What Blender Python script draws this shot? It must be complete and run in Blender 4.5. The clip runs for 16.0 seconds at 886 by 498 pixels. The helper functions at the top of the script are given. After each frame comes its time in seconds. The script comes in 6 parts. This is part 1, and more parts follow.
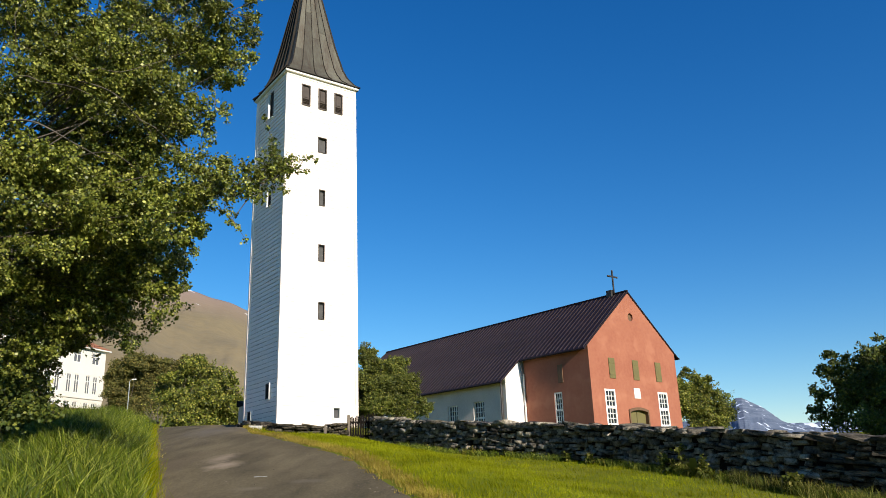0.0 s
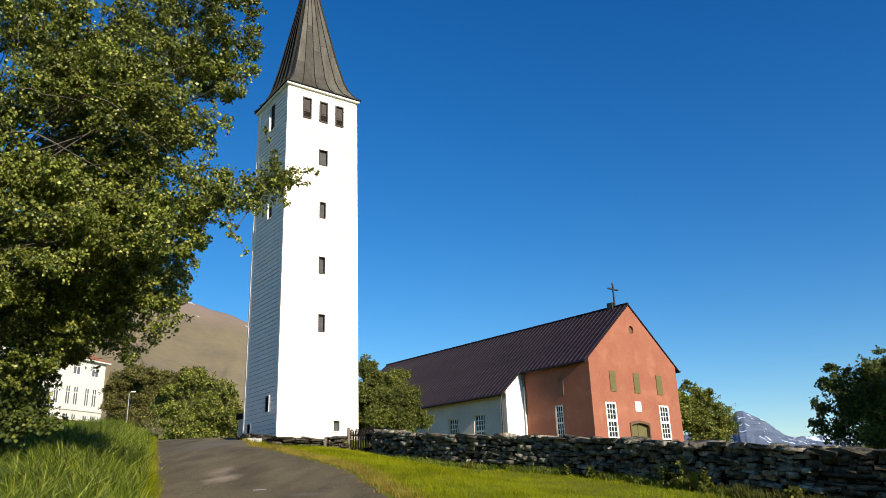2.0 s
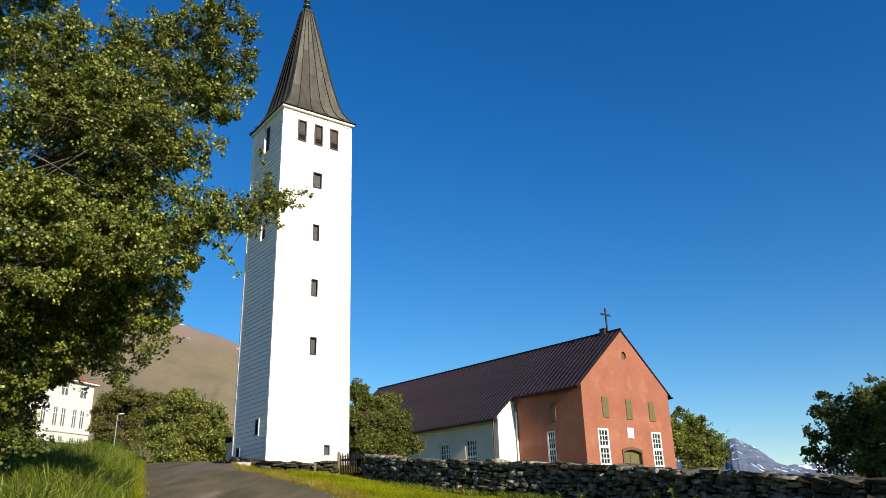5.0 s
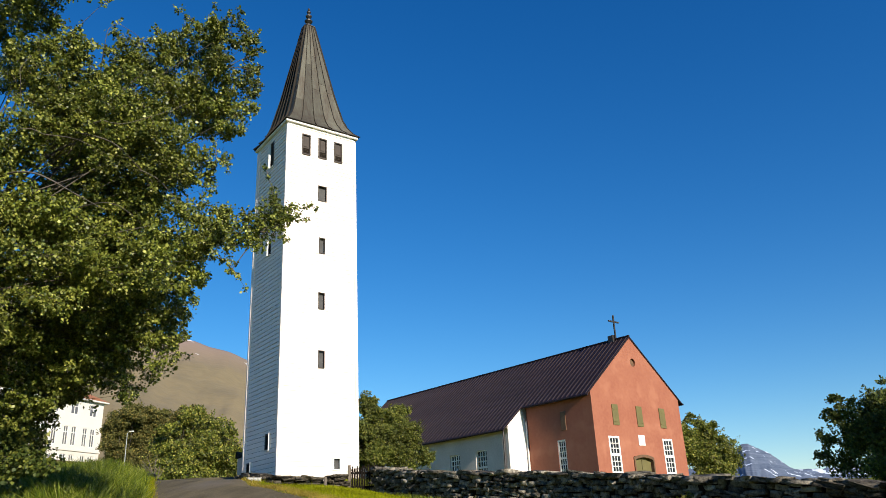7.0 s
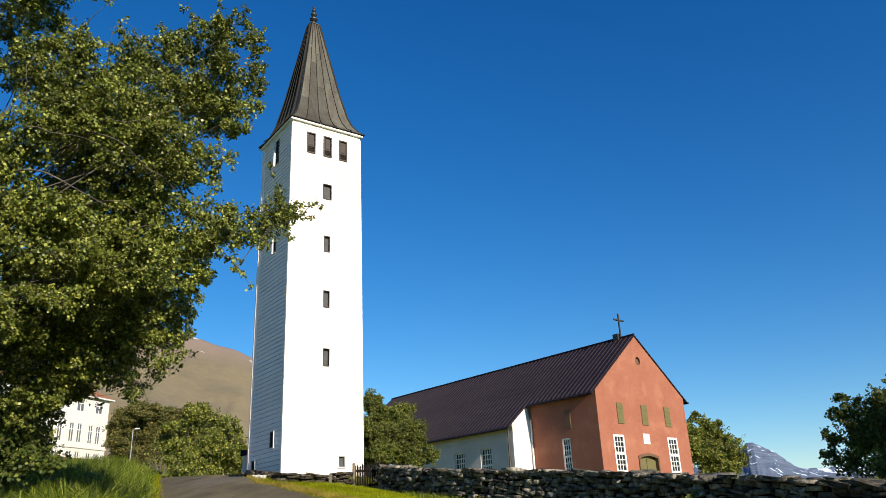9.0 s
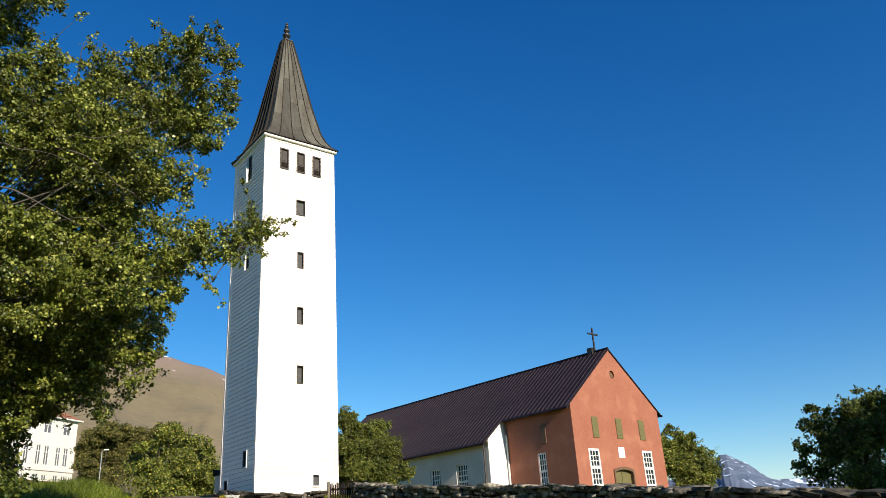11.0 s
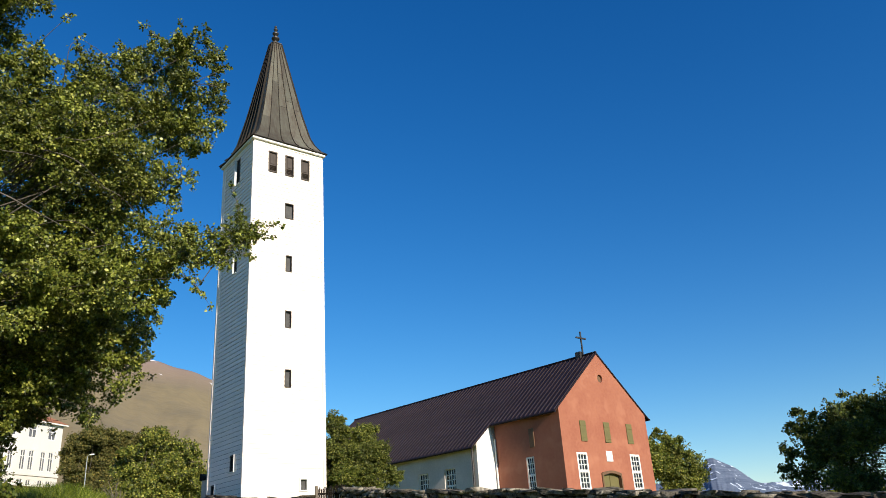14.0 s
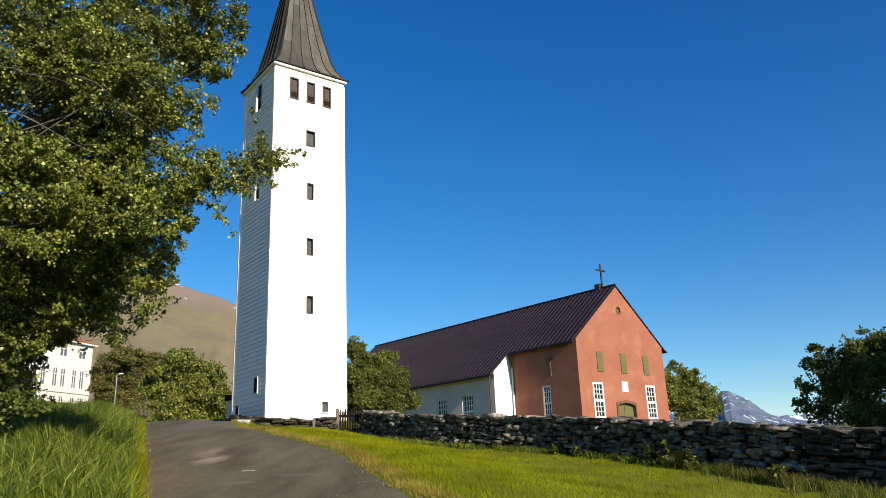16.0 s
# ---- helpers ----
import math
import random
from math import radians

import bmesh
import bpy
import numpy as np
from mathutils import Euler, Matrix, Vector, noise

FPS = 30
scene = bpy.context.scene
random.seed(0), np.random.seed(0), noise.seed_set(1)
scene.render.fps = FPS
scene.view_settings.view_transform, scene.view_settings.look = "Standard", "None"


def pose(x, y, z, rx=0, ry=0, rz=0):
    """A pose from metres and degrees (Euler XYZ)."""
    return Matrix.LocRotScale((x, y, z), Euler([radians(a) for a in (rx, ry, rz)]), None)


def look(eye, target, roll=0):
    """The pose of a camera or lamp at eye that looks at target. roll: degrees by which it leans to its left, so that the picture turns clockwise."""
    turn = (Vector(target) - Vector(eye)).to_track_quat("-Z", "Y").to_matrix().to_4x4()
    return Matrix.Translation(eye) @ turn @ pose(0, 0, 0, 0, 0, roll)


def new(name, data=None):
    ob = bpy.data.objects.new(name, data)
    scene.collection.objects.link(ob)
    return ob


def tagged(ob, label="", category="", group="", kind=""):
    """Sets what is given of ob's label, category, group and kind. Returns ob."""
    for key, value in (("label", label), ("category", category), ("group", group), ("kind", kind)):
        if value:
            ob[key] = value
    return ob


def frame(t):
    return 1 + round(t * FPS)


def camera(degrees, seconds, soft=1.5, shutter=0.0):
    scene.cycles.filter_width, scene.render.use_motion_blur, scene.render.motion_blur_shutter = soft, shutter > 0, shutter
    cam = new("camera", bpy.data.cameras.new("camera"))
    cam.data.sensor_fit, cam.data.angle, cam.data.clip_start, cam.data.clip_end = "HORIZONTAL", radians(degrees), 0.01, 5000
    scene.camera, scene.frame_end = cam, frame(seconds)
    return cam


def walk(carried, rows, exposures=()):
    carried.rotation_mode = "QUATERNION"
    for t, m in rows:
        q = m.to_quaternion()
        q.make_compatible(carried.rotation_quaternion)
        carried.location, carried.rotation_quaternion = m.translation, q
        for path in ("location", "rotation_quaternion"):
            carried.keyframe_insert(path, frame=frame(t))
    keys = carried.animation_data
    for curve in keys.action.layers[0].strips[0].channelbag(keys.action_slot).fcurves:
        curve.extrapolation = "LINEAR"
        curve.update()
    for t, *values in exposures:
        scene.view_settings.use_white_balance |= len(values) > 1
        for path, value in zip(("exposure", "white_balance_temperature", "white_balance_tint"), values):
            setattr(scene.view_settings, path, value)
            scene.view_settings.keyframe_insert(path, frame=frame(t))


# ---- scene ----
cam = camera(61.0, 16.0, soft=0.8)
PATH = [
    (0.0, pose(0, 0, 1.6, 106.924, 2.066, 0.600)),
    (0.5, pose(0, 0, 1.6, 106.870, 2.070, -0.073)),
    (1.0, pose(0, 0, 1.6, 107.158, 2.314, -0.579)),
    (1.5, pose(0, 0, 1.6, 107.800, 2.304, 0.036)),
    (2.0, pose(0, 0, 1.6, 107.864, 1.990, 0.617)),
    (2.5, pose(0, 0, 1.6, 108.132, 1.671, 0.686)),
    (3.0, pose(0, 0, 1.6, 108.533, 1.539, 0.159)),
    (3.5, pose(0, 0, 1.6, 108.852, 1.470, 0.059)),
    (4.0, pose(0, 0, 1.6, 109.028, 1.599, 0.105)),
    (4.5, pose(0, 0, 1.6, 109.153, 1.602, -0.029)),
    (5.0, pose(0, 0, 1.6, 109.647, 1.600, -0.066)),
    (5.2, pose(0, 0, 1.6, 109.905, 1.668, -0.068)),
    (7.3, pose(0, 0, 1.6, 110.498, 2.671, 0.840)),
    (7.5, pose(0, 0, 1.6, 110.513, 2.606, 0.877)),
    (8.0, pose(0, 0, 1.6, 110.579, 2.461, 1.178)),
    (8.5, pose(0, 0, 1.6, 110.423, 2.378, 1.303)),
    (9.0, pose(0, 0, 1.6, 110.360, 2.451, 1.117)),
    (9.2, pose(0, 0, 1.6, 110.331, 2.565, 1.037)),
    (11.3, pose(0, 0, 1.6, 111.559, 3.558, -0.685)),
    (11.5, pose(0, 0, 1.6, 111.587, 3.593, -0.684)),
    (12.0, pose(0, 0, 1.6, 111.652, 3.729, -0.773)),
    (12.5, pose(0, 0, 1.6, 111.667, 3.867, -0.886)),
    (13.0, pose(0, 0, 1.6, 111.806, 4.011, -0.927)),
    (13.5, pose(0, 0, 1.6, 111.931, 3.970, -1.128)),
    (14.0, pose(0, 0, 1.6, 111.680, 3.676, -1.431)),
    (14.5, pose(0, 0, 1.6, 110.574, 3.175, -1.481)),
    (15.0, pose(0, 0, 1.6, 108.949, 2.710, -1.061)),
    (15.5, pose(0, 0, 1.6, 107.258, 2.498, -0.342)),
    (16.0, pose(0, 0, 1.6, 106.421, 2.282, -0.229)),
]
walk(cam, PATH, exposures=((0, 0.5), (16, 0.5)))

# ---------------------------------------------------------------- light
SUN_AZ, SUN_EL = radians(144.2), radians(25)      # clockwise from +y
world = bpy.data.worlds.new("world")
scene.world = world
world.use_nodes = True
wn = world.node_tree
sky = wn.nodes.new("ShaderNodeTexSky")
sky.sky_type, sky.sun_disc = "NISHITA", False
sky.sun_elevation, sky.sun_rotation = SUN_EL, SUN_AZ
sky.air_density, sky.dust_density, sky.ozone_density = 1.0, 0.0, 5.6
back = wn.nodes["Background"]
back.inputs["Strength"].default_value = 0.090
rich = wn.nodes.new("ShaderNodeHueSaturation")
rich.inputs["Saturation"].default_value, rich.inputs["Hue"].default_value = 1.24, 0.500
wn.links.new(sky.outputs[0], rich.inputs["Color"])
# deeper blue overhead, paler towards the horizon, about the sky's middle tone
MIDDLE = (0.52, 1.90, 4.26)
apart, joined = wn.nodes.new("ShaderNodeSeparateColor"), wn.nodes.new("ShaderNodeCombineColor")
wn.links.new(rich.outputs[0], apart.inputs[0])
for k, (middle, power, gain) in enumerate(zip(MIDDLE, (1.05, 1.07, 0.92), (1.16, 1.075, 1.10))):
    low_, deep, high_ = [wn.nodes.new("ShaderNodeMath") for q in range(3)]
    low_.operation, deep.operation, high_.operation = "DIVIDE", "POWER", "MULTIPLY"
    low_.inputs[1].default_value, deep.inputs[1].default_value, high_.inputs[1].default_value = middle, power, middle * gain
    wn.links.new(apart.outputs[k], low_.inputs[0])
    wn.links.new(low_.outputs[0], deep.inputs[0])
    wn.links.new(deep.outputs[0], high_.inputs[0])
    wn.links.new(high_.outputs[0], joined.inputs[k])
wn.links.new(joined.outputs[0], back.inputs["Color"])
sun = new("sun", bpy.data.lights.new("sun", "SUN"))
sun.data.energy, sun.data.angle, sun.data.color = 5.0, radians(0.5), (1.0, 0.9, 0.76)
to_sun = Vector((math.sin(SUN_AZ) * math.cos(SUN_EL), math.cos(SUN_AZ) * math.cos(SUN_EL), math.sin(SUN_EL)))
sun.matrix_world = look(to_sun * 50, (0, 0, 0))

# ---------------------------------------------------------------- materials
def mat(name, base, rough=0.8, other=None, scale=3.0, fine=40.0, bump=0.3, metal=0.0, island=0.0, per_object=0.0,
        spec=0.5, stretch=(1, 1, 1), dist=0.02, span=(0.55, 1.05)):
    """A surface that goes between two colours at a coarse and a fine scale, with relief."""
    m = bpy.data.materials.new(name)
    m.use_nodes = True
    nt = m.node_tree
    bsdf = nt.nodes["Principled BSDF"]
    bsdf.inputs["Roughness"].default_value = rough
    bsdf.inputs["Metallic"].default_value = metal
    bsdf.inputs["Specular IOR Level"].default_value = spec
    co = nt.nodes.new("ShaderNodeTexCoord")
    mp = nt.nodes.new("ShaderNodeMapping")
    mp.inputs["Scale"].default_value = stretch
    nt.links.new(co.outputs["Object"], mp.inputs[0])
    n1, n2 = nt.nodes.new("ShaderNodeTexNoise"), nt.nodes.new("ShaderNodeTexNoise")
    for n, sc in ((n1, scale), (n2, fine)):
        n.inputs["Scale"].default_value, n.inputs["Detail"].default_value = sc, 6
        nt.links.new(mp.outputs[0], n.inputs["Vector"])
    add = nt.nodes.new("ShaderNodeMath")
    add.operation = "MULTIPLY_ADD"
    nt.links.new(n2.outputs[0], add.inputs[0])
    add.inputs[1].default_value = 0.6
    nt.links.new(n1.outputs[0], add.inputs[2])
    ramp = nt.nodes.new("ShaderNodeValToRGB")
    ramp.color_ramp.elements[0].position, ramp.color_ramp.elements[1].position = span
    ramp.color_ramp.elements[0].color = (*base, 1)
    ramp.color_ramp.elements[1].color = (*(other or [c * 0.75 for c in base]), 1)
    nt.links.new(add.outputs[0], ramp.inputs[0])
    out = ramp.outputs[0]
    if island or per_object:
        src = nt.nodes.new("ShaderNodeNewGeometry" if island else "ShaderNodeObjectInfo")
        hsv = nt.nodes.new("ShaderNodeHueSaturation")
        mr = nt.nodes.new("ShaderNodeMapRange")
        amount = island or per_object
        mr.inputs["To Min"].default_value, mr.inputs["To Max"].default_value = 1 - amount, 1 + amount
        nt.links.new(src.outputs["Random Per Island" if island else "Random"], mr.inputs[0])
        nt.links.new(mr.outputs[0], hsv.inputs["Value"])
        nt.links.new(out, hsv.inputs["Color"])
        out = hsv.outputs[0]
    nt.links.new(out, bsdf.inputs["Base Color"])
    if bump:
        bp = nt.nodes.new("ShaderNodeBump")
        bp.inputs["Strength"].default_value, bp.inputs["Distance"].default_value = bump, dist
        nt.links.new(add.outputs[0], bp.inputs["Height"])
        nt.links.new(bp.outputs[0], bsdf.inputs["Normal"])
    return m


def leaf_mat(name, a, b, c, glow=0.35, rough=0.45, spec=0.3):
    """Leaves or blades: each its own shade between three colours, letting some light through."""
    m = bpy.data.materials.new(name)
    m.use_nodes = True
    nt = m.node_tree
    bsdf, out = nt.nodes["Principled BSDF"], nt.nodes["Material Output"]
    bsdf.inputs["Roughness"].default_value = rough
    bsdf.inputs["Specular IOR Level"].default_value = spec
    geo = nt.nodes.new("ShaderNodeNewGeometry")
    ramp = nt.nodes.new("ShaderNodeValToRGB")
    e = ramp.color_ramp.elements
    e[0].color, e[1].color = (*a, 1), (*c, 1)
    mid = e.new(0.6)
    mid.color = (*b, 1)
    nt.links.new(geo.outputs["Random Per Island"], ramp.inputs[0])
    co = nt.nodes.new("ShaderNodeTexCoord")
    no = nt.nodes.new("ShaderNodeTexNoise")
    no.inputs["Scale"].default_value = 0.7
    nt.links.new(co.outputs["Object"], no.inputs["Vector"])
    hsv = nt.nodes.new("ShaderNodeHueSaturation")
    mr = nt.nodes.new("ShaderNodeMapRange")
    mr.inputs["From Min"].default_value, mr.inputs["From Max"].default_value = 0.3, 0.7
    mr.inputs["To Min"].default_value, mr.inputs["To Max"].default_value = 0.62, 1.34
    nt.links.new(no.outputs[0], mr.inputs[0])
    nt.links.new(mr.outputs[0], hsv.inputs["Value"])
    nt.links.new(ramp.outputs[0], hsv.inputs["Color"])
    nt.links.new(hsv.outputs[0], bsdf.inputs["Base Color"])
    tr = nt.nodes.new("ShaderNodeBsdfTranslucent")
    nt.links.new(hsv.outputs[0], tr.inputs["Color"])
    mix = nt.nodes.new("ShaderNodeMixShader")
    mix.inputs[0].default_value = glow
    nt.links.new(bsdf.outputs[0], mix.inputs[1])
    nt.links.new(tr.outputs[0], mix.inputs[2])
    nt.links.new(mix.outputs[0], out.inputs["Surface"])
    return m


M_WHITE = mat("white_painted_board", (0.90, 0.79, 0.69), 0.55, (0.82, 0.715, 0.62), 0.6, 12, 0.1, per_object=0.03)
# one white plaster twice: shade put into the grey one, sunlight into the other
M_PLASTER_SHADE = mat("shaded_white_plaster", (0.66, 0.59, 0.515), 0.9, (0.50, 0.445, 0.385), 0.5, 9, 0.4)
M_PLASTER_SUN = mat("sunlit_white_plaster", (0.78, 0.76, 0.72), 0.9, (0.68, 0.66, 0.62), 0.7, 9, 0.3)
M_RED = mat("red_lime_plaster", (0.340, 0.128, 0.072), 0.9, (0.280, 0.094, 0.053), 0.55, 5, 0.4, span=(0.6, 1.05))
def add_repairs(m, colour, strength):
    """Pale blotches where the plaster was mended."""
    nt = m.node_tree
    bsdf = nt.nodes["Principled BSDF"]
    old = bsdf.inputs["Base Color"].links[0].from_socket
    co, no, mr, mix = [nt.nodes.new("ShaderNode" + k) for k in ("TexCoord", "TexNoise", "MapRange", "Mix")]
    no.inputs["Scale"].default_value, no.inputs["Detail"].default_value = 0.9, 2
    nt.links.new(co.outputs["Object"], no.inputs["Vector"])
    mr.inputs["From Min"].default_value, mr.inputs["From Max"].default_value = 0.56, 0.66
    mr.inputs["To Max"].default_value = strength
    nt.links.new(no.outputs[0], mr.inputs[0])
    mix.data_type = "RGBA"
    mix.inputs["B"].default_value = (*colour, 1)
    nt.links.new(mr.outputs[0], mix.inputs["Factor"])
    nt.links.new(old, mix.inputs["A"])
    nt.links.new(mix.outputs["Result"], bsdf.inputs["Base Color"])


add_repairs(M_RED, (0.39, 0.160, 0.092), 0.5)
M_ROOF = mat("dark_brown_sheet_metal", (0.012, 0.0065, 0.0075), 0.5, (0.024, 0.014, 0.016), 0.4, 6, 0.05, spec=0.22)
M_SEAM = mat("brown_seam_metal", (0.026, 0.017, 0.020), 0.45, (0.042, 0.030, 0.034), 0.6, 6, 0.05, spec=0.3)
M_COPPER = mat("weathered_copper", (0.030, 0.026, 0.020), 0.65, (0.020, 0.016, 0.012), 1.5, 8, 0.15, spec=0.12, stretch=(2.6, 2.6, 0.2))
M_SHEET = mat("weathered_copper_sheet", (0.114, 0.114, 0.088), 0.6, (0.066, 0.054, 0.041), 1.3, 6, 0.08, spec=0.2, stretch=(1.8, 1.8, 0.22), span=(0.5, 1.1), per_object=0.30)
M_DARKMETAL = mat("dark_iron", (0.03, 0.03, 0.032), 0.5, (0.05, 0.045, 0.04), 5, 40, 0.2, metal=0.4)
M_LOUVRE = mat("dark_brown_wood", (0.062, 0.044, 0.034), 0.7, (0.04, 0.03, 0.022), 4, 40, 0.3)
M_GREEN = mat("olive_green_paint", (0.150, 0.128, 0.040), 0.7, (0.115, 0.098, 0.034), 2, 30, 0.15)
M_DOORFRAME = mat("brown_stone_frame", (0.16, 0.088, 0.042), 0.8, (0.11, 0.06, 0.032), 4, 30, 0.3)
M_FRAME = mat("white_window_paint", (0.80, 0.78, 0.72), 0.5, (0.70, 0.68, 0.62), 3, 30, 0.1)
M_GLASS = mat("dark_window_glass", (0.012, 0.013, 0.015), 0.12, (0.02, 0.021, 0.023), 2, 10, 0.0, spec=0.25)
M_DARK = mat("dark_opening", (0.012, 0.011, 0.010), 0.9, (0.02, 0.018, 0.016), 3, 20, 0.1, spec=0.05)
M_CURTAIN = mat("curtained_glass", (0.34, 0.34, 0.32), 0.15, (0.22, 0.22, 0.22), 0.5, 5, 0.0)
M_PANE = mat("dull_house_glass", (0.15, 0.155, 0.16), 0.2, (0.10, 0.10, 0.105), 0.5, 5, 0.0)
M_GREY = mat("grey_zinc", (0.32, 0.33, 0.34), 0.45, (0.25, 0.26, 0.27), 4, 30, 0.1, metal=0.5)
M_PIPE = mat("dark_grey_pipe", (0.06, 0.06, 0.058), 0.6, (0.09, 0.088, 0.085), 4, 30, 0.1, spec=0.2)
M_STONE = mat("dark_basalt", (0.020, 0.0175, 0.013), 0.9, (0.175, 0.148, 0.108), 1.6, 8, 1.0, spec=0.15, span=(0.62, 1.12), per_object=0.6, dist=0.09)
M_STONE_J = mat("dark_basalt_rest", (0.034, 0.030, 0.023), 0.9, (0.27, 0.240, 0.188), 6.0, 28, 1.0, spec=0.15, span=(0.62, 1.12), island=0.6, dist=0.035)
M_CORE = mat("dark_gap_core", (0.010, 0.008, 0.006), 1.0, (0.016, 0.013, 0.010), 5, 30, 0.6, spec=0.05)
M_ROAD = mat("worn_asphalt", (0.066, 0.055, 0.033), 0.95, (0.145, 0.118, 0.070), 0.9, 22, 0.8, dist=0.012, spec=0.1, span=(0.6, 1.02), stretch=(1.5, 0.3, 1))
def add_patch(m, centre, size, colour, strength):
    """A pale worn spot in a surface, ragged at its rim."""
    nt = m.node_tree
    bsdf = nt.nodes["Principled BSDF"]
    old = bsdf.inputs["Base Color"].links[0].from_socket
    geo = nt.nodes.new("ShaderNodeNewGeometry")
    no = nt.nodes.new("ShaderNodeTexNoise")
    no.inputs["Scale"].default_value, no.inputs["Detail"].default_value = 2.4, 9
    run = nt.nodes.new("ShaderNodeMapping")
    run.inputs["Scale"].default_value = (1.6, 0.8, 1.0)
    nt.links.new(geo.outputs["Position"], run.inputs[0])
    nt.links.new(run.outputs[0], no.inputs["Vector"])
    sub_ = nt.nodes.new("ShaderNodeVectorMath")
    sub_.operation = "SUBTRACT"
    sub_.inputs[1].default_value = (*centre, 0)
    nt.links.new(geo.outputs["Position"], sub_.inputs[0])
    mul = nt.nodes.new("ShaderNodeVectorMath")
    mul.operation = "MULTIPLY"
    mul.inputs[1].default_value = (1 / size[0], 1 / size[1], 0)
    nt.links.new(sub_.outputs[0], mul.inputs[0])
    ln = nt.nodes.new("ShaderNodeVectorMath")
    ln.operation = "LENGTH"
    nt.links.new(mul.outputs[0], ln.inputs[0])
    add = nt.nodes.new("ShaderNodeMath")
    add.operation = "MULTIPLY_ADD"
    nt.links.new(no.outputs[0], add.inputs[0])
    add.inputs[1].default_value = 1.2
    nt.links.new(ln.outputs["Value"], add.inputs[2])
    mr = nt.nodes.new("ShaderNodeMapRange")
    mr.inputs["From Min"].default_value, mr.inputs["From Max"].default_value = 1.7, 0.8
    mr.inputs["To Max"].default_value = strength
    nt.links.new(add.outputs[0], mr.inputs[0])
    mix = nt.nodes.new("ShaderNodeMix")
    mix.data_type = "RGBA"
    nt.links.new(mr.outputs[0], mix.inputs["Factor"])
    nt.links.new(old, mix.inputs["A"])
    mix.inputs["B"].default_value = (*colour, 1)
    nt.links.new(mix.outputs["Result"], bsdf.inputs["Base Color"])


add_patch(M_ROAD, (-5.6, 19.3), (0.46, 0.95), (0.27, 0.215, 0.155), 0.95)
add_patch(M_ROAD, (-6.15, 20.9), (0.40, 1.3), (0.24, 0.19, 0.135), 0.85)
add_patch(M_ROAD, (-3.0, 16.1), (0.45, 0.35), (0.16, 0.135, 0.10), 0.55)
add_patch(M_ROAD, (-3.95, 15.3), (0.35, 0.28), (0.17, 0.14, 0.10), 0.6)
add_patch(M_ROAD, (-7.2, 18.5), (0.7, 4.5), (0.12, 0.092, 0.06), 0.6)
add_patch(M_ROAD, (-9.5, 31.0), (1.2, 3.0), (0.14, 0.12, 0.10), 0.6)
M_GROUND = mat("turf_soil", (0.092, 0.128, 0.009), 1.0, (0.15, 0.15, 0.03), 0.25, 5, 0.5, spec=0.0)
M_BARK = mat("birch_bark", (0.15, 0.122, 0.096), 0.9, (0.06, 0.05, 0.042), 6, 40, 0.6)
M_LAP_SHADE = mat("board_shadow_line", (0.05, 0.05, 0.052), 0.9, (0.08, 0.08, 0.08), 3, 30, 0.2, spec=0.1)
M_POSTWOOD = mat("weathered_wood", (0.20, 0.16, 0.115), 0.85, (0.11, 0.09, 0.07), 4, 40, 0.4, stretch=(1, 1, 0.1))
M_PICKET = mat("dark_stained_picket", (0.007, 0.006, 0.0045), 0.9, (0.015, 0.012, 0.010), 4, 40, 0.4, spec=0.03)
M_HOUSE = mat("cream_plaster", (0.72, 0.685, 0.61), 0.9, (0.64, 0.61, 0.54), 0.3, 4, 0.1)
M_ORANGE = mat("orange_roof_sheet", (0.36, 0.15, 0.05), 0.6, (0.28, 0.11, 0.05), 0.5, 6, 0.1)
M_PLAQUE = mat("white_marble", (0.8, 0.78, 0.74), 0.4, (0.7, 0.68, 0.65), 3, 20, 0.05)
M_BIRCHLEAF = leaf_mat("birch_leaf", (0.050, 0.071, 0.010), (0.152, 0.176, 0.022), (0.39, 0.395, 0.085), 0.22, 0.42, 0.32)
M_BUSHLEAF = leaf_mat("willow_leaf", (0.056, 0.078, 0.013), (0.128, 0.148, 0.024), (0.28, 0.275, 0.058), 0.28, 0.5, 0.3)
M_SUNLEAF = leaf_mat("sallow_leaf", (0.058, 0.085, 0.012), (0.150, 0.170, 0.022), (0.38, 0.355, 0.070), 0.25, 0.5, 0.3)
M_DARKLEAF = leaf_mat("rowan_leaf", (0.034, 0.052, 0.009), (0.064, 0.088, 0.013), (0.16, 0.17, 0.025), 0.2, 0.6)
M_WOODLEAF = leaf_mat("far_wood_leaf", (0.055, 0.062, 0.013), (0.105, 0.101, 0.022), (0.21, 0.165, 0.045), 0.2, 0.7)
M_TALL = leaf_mat("tall_grass_blade", (0.030, 0.052, 0.004), (0.098, 0.136, 0.008), (0.27, 0.29, 0.045), 0.22, 0.45, 0.20)
M_LAWN = leaf_mat("lawn_blade", (0.165, 0.195, 0.005), (0.235, 0.255, 0.008), (0.31, 0.30, 0.016), 0.4, 0.6, 0.0)
M_WEED = leaf_mat("dark_weed_blade", (0.050, 0.066, 0.009), (0.11, 0.125, 0.020), (0.30, 0.27, 0.08), 0.3, 0.6, 0.1)
M_DRY = leaf_mat("dry_grass_blade", (0.19, 0.142, 0.020), (0.31, 0.238, 0.040), (0.42, 0.33, 0.085), 0.35, 0.6, 0.08)


# ---------------------------------------------------------------- makers
def link(name, data, parent=None, label=""):
    ob = new(name, data)
    ob.parent = parent
    if label:
        tagged(ob, label)
    return ob


